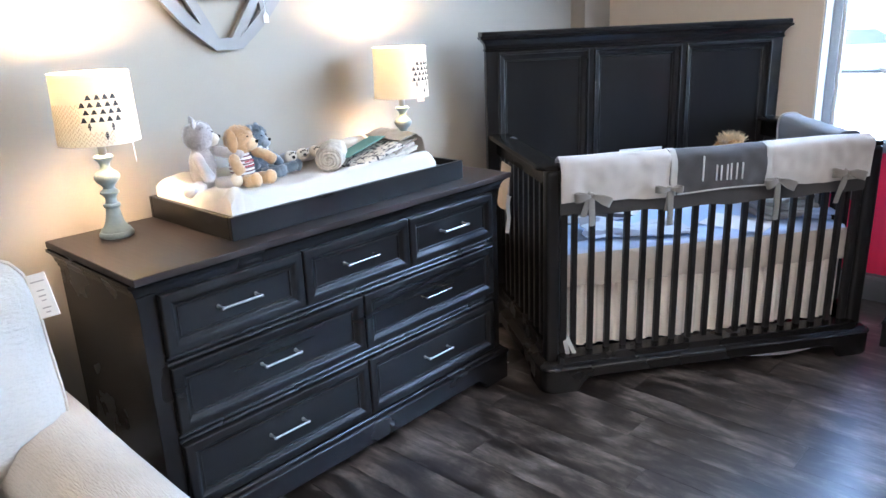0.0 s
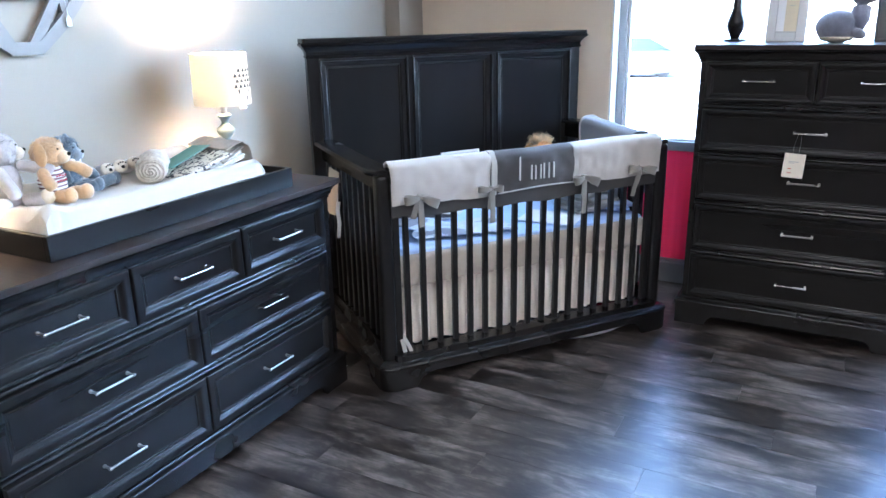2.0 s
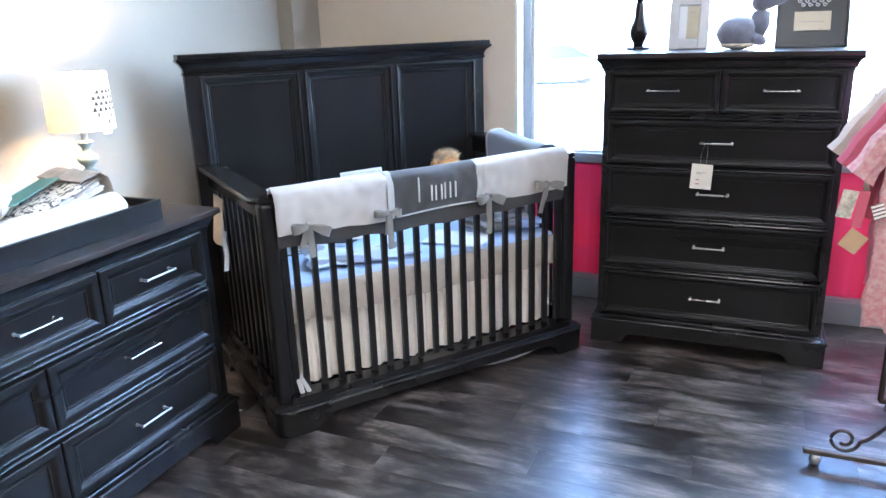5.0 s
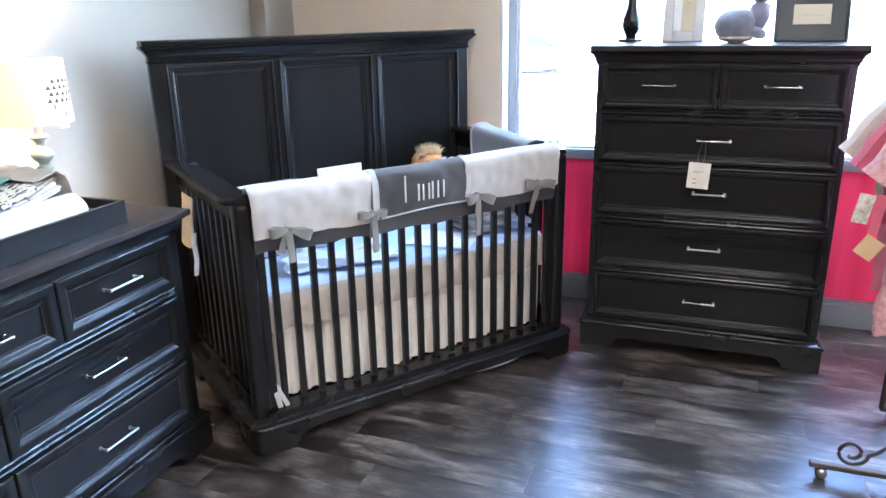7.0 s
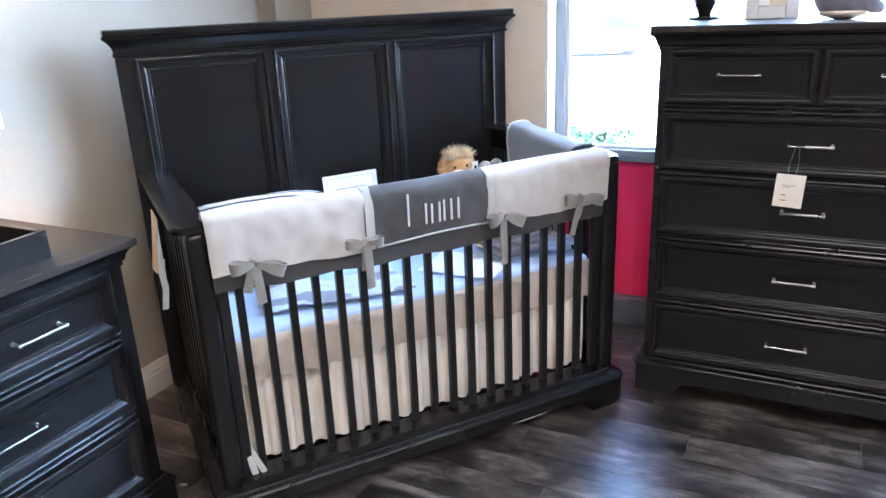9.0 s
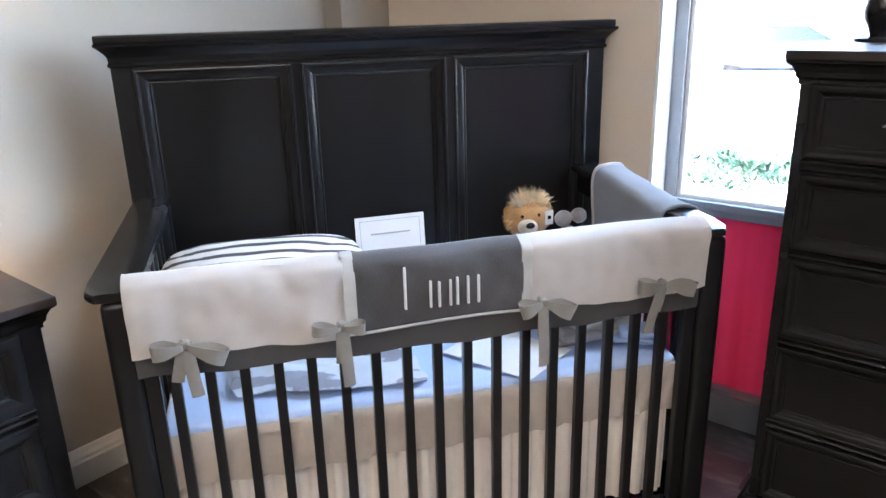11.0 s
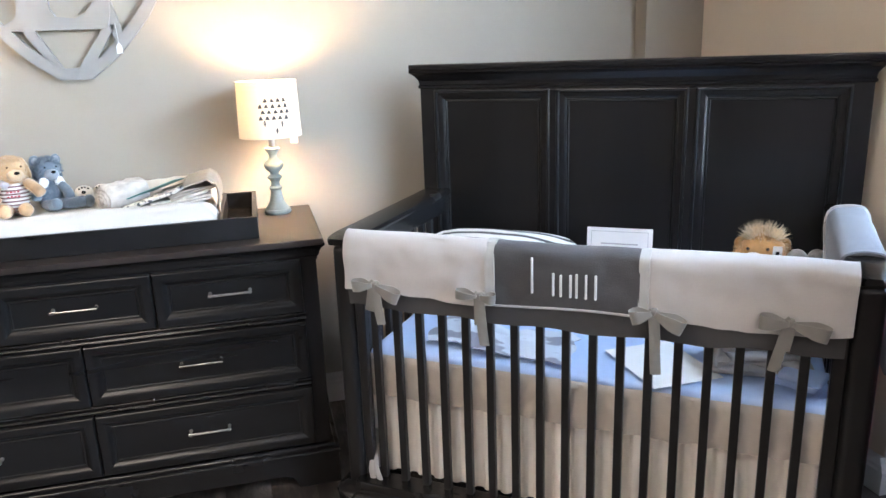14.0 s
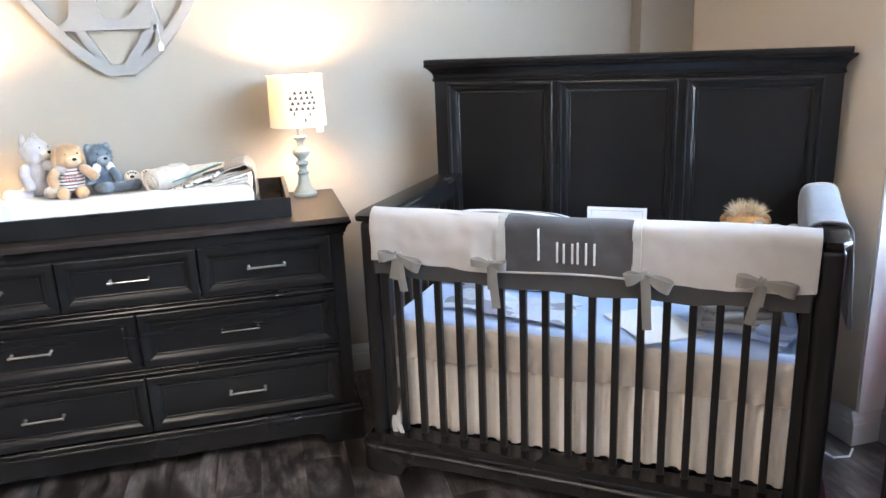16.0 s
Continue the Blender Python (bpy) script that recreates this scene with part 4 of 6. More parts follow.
# ---- lamp shade prints and pull chains ----
def shade_prints(shade, facing):
    """Rows of small triangles and three little arrows printed on the drum, around the angle facing (degrees)."""
    def on(ang, z, out=0.0008):
        r = 0.1135 - (z - 0.288) * 0.0275 + out
        a = radians(facing) + ang
        return (r * math.cos(a), r * math.sin(a), z)
    rnd = random.Random(11)
    for row, (n, z, shift) in enumerate(((4, 0.424, 0.04), (5, 0.404, -0.03), (5, 0.384, 0.04), (5, 0.363, -0.03))):
        for k in range(n):
            c = (k - (n - 1) / 2) * 0.20 + shift + (rnd.random() - 0.5) * 0.02
            bm = bmesh.new()
            h, w = 0.012 + rnd.random() * 0.002, 0.074
            a = [on(c - w, z - h / 2), on(c + w, z - h / 2), on(c + w * 0.25, z + h / 2), on(c - w * 0.25, z + h / 2)]
            b = [on(c - w, z - h / 2, 0.002), on(c + w, z - h / 2, 0.002), on(c + w * 0.25, z + h / 2, 0.002), on(c - w * 0.25, z + h / 2, 0.002)]
            loft(bm, [a, b])
            part("triangle_print", bm, INK, shade, "small black printed triangle" if k == 0 and row == 0 else "")
    for c, z in ((-0.32, 0.334), (0.04, 0.306), (0.22, 0.330)):
        bm = bmesh.new()
        for dz, w in ((0.0, 0.014), (0.004, 0.022), (0.008, 0.042), (0.0125, 0.034), (0.017, 0.020)):
            loft(bm, [[on(c - w, z + dz), on(c + w, z + dz), on(c + w, z + dz + 0.0035), on(c - w, z + dz + 0.0035)],
                      [on(c - w, z + dz, 0.002), on(c + w, z + dz, 0.002), on(c + w, z + dz + 0.0035, 0.002), on(c - w, z + dz + 0.0035, 0.002)]])
        part("arrow_print", bm, INK, shade)


shade_prints(shade_a, 39)
shade_prints(shade_b, 26)
TAN = material("tan_print", (0.58, 0.49, 0.35), 0.9, vary=0.05, bump=0)
for sh, face in ((shade_b, 26),):
    bm = bmesh.new()
    for col in range(16):
        for row in range(9):
            z0 = 0.290 + row * 0.0128 - (col % 2) * 0.0004
            if z0 > (0.318 if col < 6 else 0.410 - 0.008 * max(0, col - 11)):
                continue
            for s in (0, 1):
                a0, a1 = radians(face) + 0.24 - col * 0.125 - s * 0.0625, radians(face) + 0.24 - col * 0.125 - (s + 1) * 0.0625
                za, zb = (z0, z0 + 0.012) if s == 0 else (z0 + 0.012, z0)
                pt = lambda a, z, o: ((0.1135 - (z - 0.288) * 0.0275 + o) * math.cos(a), (0.1135 - (z - 0.288) * 0.0275 + o) * math.sin(a), z)
                loft(bm, [[pt(a0, za, 0.0006), pt(a1, zb, 0.0006), pt(a1, zb + 0.0028, 0.0006), pt(a0, za + 0.0028, 0.0006)],
                          [pt(a0, za, 0.0014), pt(a1, zb, 0.0014), pt(a1, zb + 0.0028, 0.0014), pt(a0, za + 0.0028, 0.0014)]])
    part("herringbone_print", bm, TAN, sh, "tan herringbone print")
part("pull_chain", tube([(0.012, 0.088, 0.30), (0.012, 0.094, 0.28), (0.013, 0.096, 0.226)], 0.0016, 6), PAPER, lamp_b, "white pull cord", smooth=True)
part("price_tag", boxed(-0.016, -0.013, 0.072, 0.100, 0.262, 0.293), PAPER, lamp_a, "white paper tag below the shade")


# ---- plush animals: each ONE mesh ----
def blob(bm, c, r, mat=0, rot=None, seg=18, rings=12, fuzz=0.0, seed=0.0):
    m = Matrix.LocRotScale(c, Euler([radians(a) for a in rot]) if rot else None, r)
    got = bmesh.ops.create_uvsphere(bm, u_segments=seg, v_segments=rings, radius=1.0, matrix=m)
    faces = {f for v in got["verts"] for f in v.link_faces}
    for f in faces:
        f.material_index = mat
        f.smooth = True
    if fuzz:
        for v in got["verts"]:
            d = (v.co - Vector(c)).normalized()
            v.co += d * fuzz * (noise.noise(v.co * 90 + Vector((seed, 0, 0))) + 0.6 * noise.noise(v.co * 35))
    return got["verts"]


def tufts(bm, centre, radii, count, length, mat, seed, keep, thick=0.0022):
    """Short hair tufts standing on an ellipsoid where keep(direction) holds."""
    rnd = random.Random(seed)
    made = 0
    while made < count:
        d = Vector((rnd.gauss(0, 1), rnd.gauss(0, 1), rnd.gauss(0, 1))).normalized()
        if not keep(d):
            continue
        made += 1
        p = Vector(centre) + Vector((d.x * radii[0], d.y * radii[1], d.z * radii[2]))
        tip = p + (d + Vector((rnd.gauss(0, 0.3), rnd.gauss(0, 0.3), rnd.gauss(0, 0.3) - 0.05))).normalized() * length * (0.6 + 0.8 * rnd.random())
        s = d.orthogonal().normalized() * thick
        t = d.cross(s).normalized() * thick
        vs = [bm.verts.new(p + s), bm.verts.new(p - s * 0.5 + t), bm.verts.new(p - s * 0.5 - t), bm.verts.new(tip)]
        for q in ((0, 1, 3), (1, 2, 3), (2, 0, 3)):
            f = bm.faces.new([vs[i] for i in q])
            f.material_index = mat


def fur(name, colour, vary=0.2):
    return material(name, colour, 0.95, vary=vary, scale=30, mix_scale=18, bump=0.9, bump_scale=240, sheen=0.5)


STRIPES = bpy.data.materials.new("striped_jersey")
STRIPES.use_nodes = True
sn = STRIPES.node_tree
sco, sw, sr = (sn.nodes.new(n) for n in ("ShaderNodeTexCoord", "ShaderNodeTexWave", "ShaderNodeValToRGB"))
sw.bands_direction = "Z"
sw.inputs["Scale"].default_value, sw.inputs["Distortion"].default_value = 26.0, 0.3
sr.color_ramp.interpolation = "CONSTANT"
sr.color_ramp.elements[0].color, sr.color_ramp.elements[1].color = (0.20, 0.12, 0.12, 1), (0.74, 0.72, 0.68, 1)
sr.color_ramp.elements[1].position = 0.42
sn.links.new(sco.outputs["Object"], sw.inputs["Vector"])
sn.links.new(sw.outputs["Fac"], sr.inputs[0])
sn.links.new(sr.outputs[0], sn.nodes["Principled BSDF"].inputs["Base Color"])
sn.nodes["Principled BSDF"].inputs["Roughness"].default_value = 0.9
DARKNOSE = material("dark_plastic_eye", (0.012, 0.012, 0.012), 0.2, bump=0)
F_LAV, F_TAN, F_GREY = fur("lavender_grey_plush", (0.50, 0.465, 0.46)), fur("honey_tan_plush", (0.56, 0.36, 0.19)), fur("slate_blue_plush", (0.13, 0.17, 0.21))
F_SLATE, F_SAND = fur("pale_slate_plush", (0.26, 0.29, 0.32)), fur("sand_plush", (0.60, 0.44, 0.27))
F_CREAM = fur("cream_plush", (0.66, 0.58, 0.46))
F_WHITE = fur("white_plush", (0.80, 0.79, 0.77))
REDTHREAD = material("red_thread", (0.45, 0.03, 0.06), 0.8, bump=0)


def limb(bm, pts, r0, r1, mat, fuzz, seed):
    """A stuffed limb along a bent line, rounded at both ends."""
    p = [Vector(q) for q in pts]
    line = []
    for k in range(13):
        f = k / 12 * (len(p) - 1)
        i = min(int(f), len(p) - 2)
        q = [p[max(0, min(len(p) - 1, i + d))] for d in (-1, 0, 1, 2)]
        u = f - i
        line.append(0.5 * (2 * q[1] + (q[2] - q[0]) * u + (2 * q[0] - 5 * q[1] + 4 * q[2] - q[3]) * u * u + (3 * q[1] - q[0] - 3 * q[2] + q[3]) * u ** 3))
    radii = [(r0 + (r1 - r0) * k / 12) * min(1.0, math.sqrt(max(0.04, 1 - (max(0, abs(k - 6) - 3.5) / 2.6) ** 2))) for k in range(13)]
    n0 = len(bm.faces)
    tube([tuple(q) for q in line], radii, 12, bm)
    bm.faces.ensure_lookup_table()
    for f in bm.faces[n0:]:
        f.material_index, f.smooth = mat, True
        for v in f.verts:
            v.co += fuzz * 0.25 * Vector((noise.noise(v.co * 80 + Vector((seed, 0, 0))), noise.noise(v.co * 80 + Vector((0, seed, 0))), noise.noise(v.co * 80 + Vector((0, 0, seed)))))


def seated_plush(name, label, m, mats, ears, shirt, turn, arms, legs, seed=1.0, s=1.0, tall=1.0, shag=0.006, bow=False):
    """A seated soft toy that faces +x with its head turned: mats are body, muzzle, dark, shirt, trim."""
    bm = bmesh.new()
    fz = 0.0026
    hz = 0.150 + 0.11 * (tall - 1)
    hm = Matrix.Translation((0.004 * s, 0, 0)) @ Matrix.Rotation(radians(turn), 4, "Z")

    def head(c, r, mat, rot=(0, 0, 0), seg=14, rings=10, fuzz=0.0):
        q = hm @ Vector((c[0] * s, c[1] * s, (c[2] - 0.150 + hz) * s))
        blob(bm, q, tuple(v * s for v in r), mat, (rot[0], rot[1], rot[2] + turn), seg, rings, fuzz, seed)

    blob(bm, (0, 0, 0.058 * s * tall), (0.038 * s, 0.044 * s, 0.062 * s * tall), 3 if shirt else 0, None, 20, 14, fz, seed)
    head((0, 0, 0.150), (0.048, 0.050, 0.048), 0, (0, 0, 0), 22, 14, fz)
    head((0.040, 0, 0.136), (0.024, 0.027, 0.021), 1, (0, 0, 0), 14, 10, fz * 0.6)
    head((0.062, 0, 0.144), (0.006, 0.009, 0.006), 2, (0, 0, 0), 10, 8)
    for sd in (-1, 1):
        head((0.041, sd * 0.021, 0.163), (0.0034,) * 3, 2, (0, 0, 0), 10, 8)
        if ears == "round":
            head((0.0, sd * 0.040, 0.190), (0.010, 0.019, 0.021), 0, (sd * 20, 0, 0), 12, 8, fz)
            head((0.006, sd * 0.040, 0.190), (0.006, 0.012, 0.014), 1, (sd * 20, 0, 0), 10, 8)
        elif ears == "small":
            head((-0.016, sd * 0.034, 0.196), (0.008, 0.013, 0.020), 0, (sd * 16, 0, 0), 12, 8, fz)
            head((-0.010, sd * 0.034, 0.196), (0.005, 0.008, 0.013), 1, (sd * 16, 0, 0), 10, 8)
        else:
            head((-0.002, sd * 0.0475, 0.152), (0.020, 0.0095, 0.038), 0, (sd * 13, -10, 0), 14, 10, fz)
    for pts in arms:
        limb(bm, [tuple(v * s for v in q) for q in pts], 0.0165 * s, 0.0205 * s, 0, fz, seed)
    for pts in legs:
        limb(bm, [tuple(v * s for v in q) for q in pts], 0.021 * s, 0.022 * s, 0, fz, seed + 1)
        blob(bm, tuple(v * s for v in pts[-1]), (0.019 * s, 0.022 * s, 0.024 * s), 1 if ears == "small" else 0, None, 12, 8, fz, seed)
    if shirt:
        for k in range(2):
            for j in range(4):
                n0 = len(bm.faces)
                box(bm, 0.0385 * s, 0.0410 * s, (-0.020 + j * 0.0105) * s, (-0.013 + j * 0.0105) * s, (0.079 - k * 0.015) * s, (0.083 - k * 0.015 + 0.001 * (j % 2)) * s)
                bm.faces.ensure_lookup_table()
                for f in bm.faces[n0:]:
                    f.material_index = 4
    if bow:
        for sd in (-1, 1):
            head((0.030, sd * 0.030, 0.104), (0.010, 0.019, 0.022), 4, (sd * 30, 0, 0), 12, 8, fz * 1.4)
    tufts(bm, (0, 0, 0.058 * s * tall), (0.038 * s, 0.044 * s, 0.062 * s * tall), 0 if shirt else 900, shag * 0.8, 0, seed + 5, lambda d: d.z < 0.8, 0.0012)
    tufts(bm, hm @ Vector((0, 0, hz * s)), (0.047 * s, 0.048 * s, 0.047 * s), 1500, shag, 0, seed, lambda d: (Matrix.Rotation(radians(-turn), 3, "Z") @ d).x < 0.78, 0.0013)
    ob = part(name, bm, mats, None)
    ob.matrix_basis = m
    return tagged(ob, label, "plush toy", group="soft toys on the changing pad")


seated_plush("plush_elephant", "pale lavender-grey plush toy with its arm round the dog", pose(-2.160, 1.318, 0.999, 0, -2, 4), [F_LAV, F_CREAM, DARKNOSE], "small", False, 62,
             [[(0.022, -0.034, 0.128), (0.052, -0.036, 0.088), (0.062, -0.016, 0.036)], [(0.022, 0.030, 0.130), (0.055, 0.066, 0.116), (0.082, 0.108, 0.106)]],
             [[(0.020, -0.028, 0.020), (0.050, -0.065, 0.020), (0.058, -0.098, 0.022)], [(0.025, 0.028, 0.020), (0.068, 0.044, 0.022), (0.094, 0.056, 0.028)]], seed=2.0, s=0.98, tall=1.25)
seated_plush("plush_dog", "honey tan plush dog in a striped shirt", pose(-2.120, 1.436, 0.999, 0, -2, 10), [F_TAN, F_SAND, DARKNOSE, STRIPES, REDTHREAD], "floppy", True, 22,
             [[(0.012, -0.040, 0.105), (0.040, -0.060, 0.082), (0.056, -0.050, 0.048)], [(0.012, 0.038, 0.108), (0.050, 0.066, 0.092), (0.066, 0.088, 0.066)]],
             [[(0.030, -0.026, 0.020), (0.075, -0.028, 0.022), (0.092, -0.030, 0.026)], [(0.030, 0.026, 0.020), (0.075, 0.030, 0.022), (0.094, 0.034, 0.026)]], seed=4.0, s=0.99)
seated_plush("plush_bear", "slate grey plush bear with a white bow", pose(-2.172, 1.530, 1.001, 0, -4, 14), [F_GREY, F_SLATE, DARKNOSE, F_GREY, F_WHITE], "round", False, 22,
             [[(0.010, -0.036, 0.100), (0.030, -0.050, 0.070), (0.040, -0.046, 0.040)], [(0.010, 0.036, 0.100), (0.036, 0.058, 0.068), (0.062, 0.066, 0.034)]],
             [[(0.030, -0.020, 0.020), (0.085, -0.004, 0.020), (0.110, 0.014, 0.024)], [(0.025, 0.024, 0.020), (0.070, 0.070, 0.020), (0.092, 0.128, 0.024)]], seed=6.0, s=0.88, shag=0.012, bow=True)

# lion in the crib
F_LION, F_MANE = fur("golden_lion_plush", (0.52, 0.28, 0.10)), fur("straw_mane", (0.58, 0.38, 0.18), 0.35)
bm = bmesh.new()
blob(bm, (0, 0.02, 0.10), (0.062, 0.055, 0.10), 0, None, 20, 14, 0.002, 1)
blob(bm, (0, 0, 0.235), (0.080, 0.062, 0.066), 0, None, 24, 16, 0.002, 2)
blob(bm, (-0.030, -0.056, 0.218), (0.036, 0.034, 0.028), 1, None, 16, 12, 0.001, 3)
blob(bm, (-0.034, -0.088, 0.232), (0.017, 0.010, 0.011), 2, None, 12, 8)
for sx in (-0.052, 0.012):
    blob(bm, (sx, -0.058, 0.258), (0.006, 0.005, 0.006), 2, None, 10, 8)
    blob(bm, (sx * 0.7 + 0.0, -0.10, 0.05), (0.026, 0.055, 0.028), 0, None, 14, 10, 0.002, 5)
for sx in (-1, 1):
    blob(bm, (sx * 0.074, 0.01, 0.262), (0.020, 0.010, 0.022), 0, None, 12, 8, 0.002, 1)
tufts(bm, (0, 0.006, 0.238), (0.080, 0.060, 0.066), 1500, 0.017, 3, 9, lambda d: d.y > -0.25 or d.z > 0.62 or abs(d.x) > 0.86)
tufts(bm, (0, -0.004, 0.245), (0.070, 0.055, 0.062), 380, 0.040, 4, 10, lambda d: d.z > 0.62 and d.y > -0.5)
box(bm, 0.026, 0.056, -0.080, -0.078, 0.226, 0.276)
for f in list(bm.faces)[-6:]:
    f.material_index = 5
box(bm, 0.035, 0.047, -0.0815, -0.0795, 0.246, 0.258)
for f in list(bm.faces)[-6:]:
    f.material_index = 2
lion = part("plush_lion", bm, [F_LION, F_CREAM, DARKNOSE, F_MANE, fur("pale_mane", (0.72, 0.58, 0.38), 0.3), PAPER], None)
lion.matrix_basis = BED @ pose(1.268, -0.018, 0.548, 0, 0, 4) @ Matrix.Scale(0.94, 4)
tagged(lion, "golden plush lion with shaggy mane and paper tag", "plush toy")
bm = bmesh.new()
for c, r in (((0, 0, 0.05), (0.05, 0.06, 0.06)), ((0.0, 0.0, 0.14), (0.038, 0.04, 0.05)), ((-0.028, -0.02, 0.222), (0.030, 0.026, 0.028)), ((0.030, -0.014, 0.226), (0.028, 0.024, 0.026))):
    blob(bm, c, r, 0, None, 16, 12, 0.002, 4)
lamb = part("plush_lamb", bm, [fur("pale_grey_plush", (0.36, 0.345, 0.325))], None)
lamb.matrix_basis = BED @ pose(1.398, -0.050, 0.548)
tagged(lamb, "small pale grey plush toy beside the lion", "plush toy")

# ---- clutter on the changing pad ----
BEIGE = material("warm_grey_jersey", (0.36, 0.305, 0.25), 0.9, vary=0.12, scale=20, bump=0.25, bump_scale=260)
STRIPE_CLOTH = material("grey_cream_muslin", (0.46, 0.415, 0.355), 0.9, second=(0.62, 0.57, 0.50), mix_scale=26, stretch=(1, 2.4, 1), bump=0.3, bump_scale=200)
SPOT = material("spotted_muslin", (0.08, 0.08, 0.085), 0.9, second=(0.72, 0.68, 0.60), mix_scale=62, edge=(0.45, 0.48), vary=0.05, bump=0.2, bump_scale=200)
TEAL = material("teal_card", (0.13, 0.30, 0.265), 0.6, vary=0.05, bump=0.02)
for k, (x, y, a) in enumerate(((-2.165, 1.640, 8), (-2.170, 1.702, -4), (-2.180, 1.756, 12))):
    bm = bmesh.new()
    blob(bm, (0, 0, 0.026), (0.050, 0.026, 0.024), 0, None, 18, 12, 0.0015, k)
    blob(bm, (0.040, 0, 0.030), (0.012, 0.030, 0.022), 1, None, 16, 10)
    for j in range(4):
        blob(bm, (0.0535, -0.014 + j * 0.0095, 0.043 - 0.004 * abs(j - 1.5)), (0.0022, 0.0034, 0.0034), 2, None, 8, 6)
    blob(bm, (0.054, 0, 0.024), (0.0022, 0.008, 0.006), 2, None, 8, 6)
    o = part("baby_bootie", bm, [F_LAV, F_CREAM, DARKNOSE], None)
    o.matrix_basis = pose(x, y, 1.019, 0, -18, a) @ Matrix.Scale(0.95, 4)
    tagged(o, "soft baby bootie with a paw-print sole", "bootie", group="booties on the pad")


def rolled(name, label, m, length, radius, mats):
    """A swaddle rolled up: a puckered drum whose bulging ends show the spiral of the folds."""
    bm = bmesh.new()
    n, rings = 72, []
    rows = [(-1, q / 22) for q in range(2, 23)] + [(k / 7 - 1, 1.0) for k in range(1, 14)] + [(1, q / 22) for q in range(22, 1, -1)]
    for e, q in rows:
        ring = []
        for i in range(n):
            a = i / n * 2 * math.pi
            if q < 1:
                x = e * (length / 2 + 0.016 * (1 - q * q) - 0.0055 * abs(math.sin(math.pi * (q * 4.2 - a / math.pi))) ** 0.6)
            else:
                x = e * length / 2
            r = radius * q * (1 - 0.10 * abs(e) ** 6) * (1 + 0.06 * noise.noise((e * 2.2, math.cos(a) * 2, math.sin(a) * 2)) + 0.030 * math.sin(e * 11 + a * 2))
            ring.append((x, r * math.cos(a), radius * 0.93 + r * math.sin(a) * 0.94))
        rings.append(ring)
    loft(bm, rings)
    o = part(name, bm, mats, None, smooth=True)
    o.matrix_basis = m
    return tagged(o, label, "rolled cloth")


rolled("rolled_swaddle", "ivory and grey muslin swaddle rolled up, spiral end showing", pose(-2.078, 1.778, 1.001, 0, -3, 132), 0.15, 0.050, STRIPE_CLOTH)
rolled("rolled_swaddle", "cream muslin swaddle rolled up on the pad", pose(-2.165, 1.900, 1.007, 0, -4, 84), 0.19, 0.038, material("cream_muslin", (0.68, 0.60, 0.49), 0.9, vary=0.12, bump=0.3, bump_scale=200))
for nm, lb, mat, m, sz in (("folded_blanket", "folded beige knit blanket on the changing pad", STRIPE_CLOTH, pose(-2.035, 1.965, 1.017, 9, -2, 6), (0.24, 0.20, 0.030)),
                           ("folded_blanket", "folded grey-brown blanket on the changing pad", BEIGE, pose(-2.045, 1.995, 1.047, 12, -2, 12), (0.22, 0.16, 0.020)),
                           ("muslin_cloth", "white muslin with dark leaf spots, folded", SPOT, pose(-1.985, 1.893, 1.037, -3, -18, 80), (0.20, 0.19, 0.014))):
    o = part(nm, folded(sz[0], sz[1], sz[2], sz[0] * 30 + sz[1] * 50, 3 if sz[2] > 0.016 else 1), mat, None, smooth=True)
    o.matrix_basis = m
    tagged(o, lb, "folded cloth")
o = part("card_sleeve", boxed(-0.086, 0.086, -0.058, 0.058, 0, 0.003, 0.001, 1), TEAL, None)
o.matrix_basis = pose(-2.050, 1.888, 1.062, -7, -19, 82)
tagged(o, "teal cardboard sleeve round the folded muslin", "card sleeve")


# pale bib that hangs over the end of the pad
def bib(a, b):
    run = [(1.985, 1.090), (2.030, 1.104), (2.065, 1.108), (2.088, 1.098), (2.098, 1.070), (2.100, 1.040), (2.096, 1.000)]
    k = min(int(b * 6), 5)
    f = b * 6 - k
    y, z = (run[k][i] + (run[k + 1][i] - run[k][i]) * f for i in (0, 1))
    w = noise.noise((a * 5, b * 3, 4))
    return (-2.125 + 0.19 * a + 0.02 * b, y + 0.006 * w - 0.012 * math.sin(a * math.pi) * b, z + 0.008 * noise.noise((a * 6, b * 5, 8)) - 0.012 * a)


tagged(part("muslin_bib", cloth_grid(28, 24, bib, 0.004), BEIGE, None, smooth=True), "beige jersey bib hanging over the pad's end", "bib")

# ---- wall letter in a shield frame ----
SIGN = material("grey_painted_wood", (0.29, 0.28, 0.27), 0.55, vary=0.05, bump=0.05, bump_scale=90)
sign = thing("wall_monogram", "grey wooden letter inside a shield-shaped ring on the wall", "wall decor", pose(WX + 0.006, 1.622, 0.055, 0, 0, 0))


def plate(name, outline, hole=None, x0=0.0, x1=0.022):
    """A flat board cut to an outline in (y, z), or a closed band between two outlines."""
    bm = bmesh.new()
    if hole is None:
        prism(bm, outline, "x", x0, x1)
    else:
        rows = [[(x, p[0], p[1]) for p in o] for x, o in ((x0, hole), (x0, outline), (x1, outline), (x1, hole), (x0, hole))]
        loft(bm, rows, cap=False)
        bmesh.ops.remove_doubles(bm, verts=bm.verts, dist=1e-5)
    return part(name, bm, SIGN, sign)


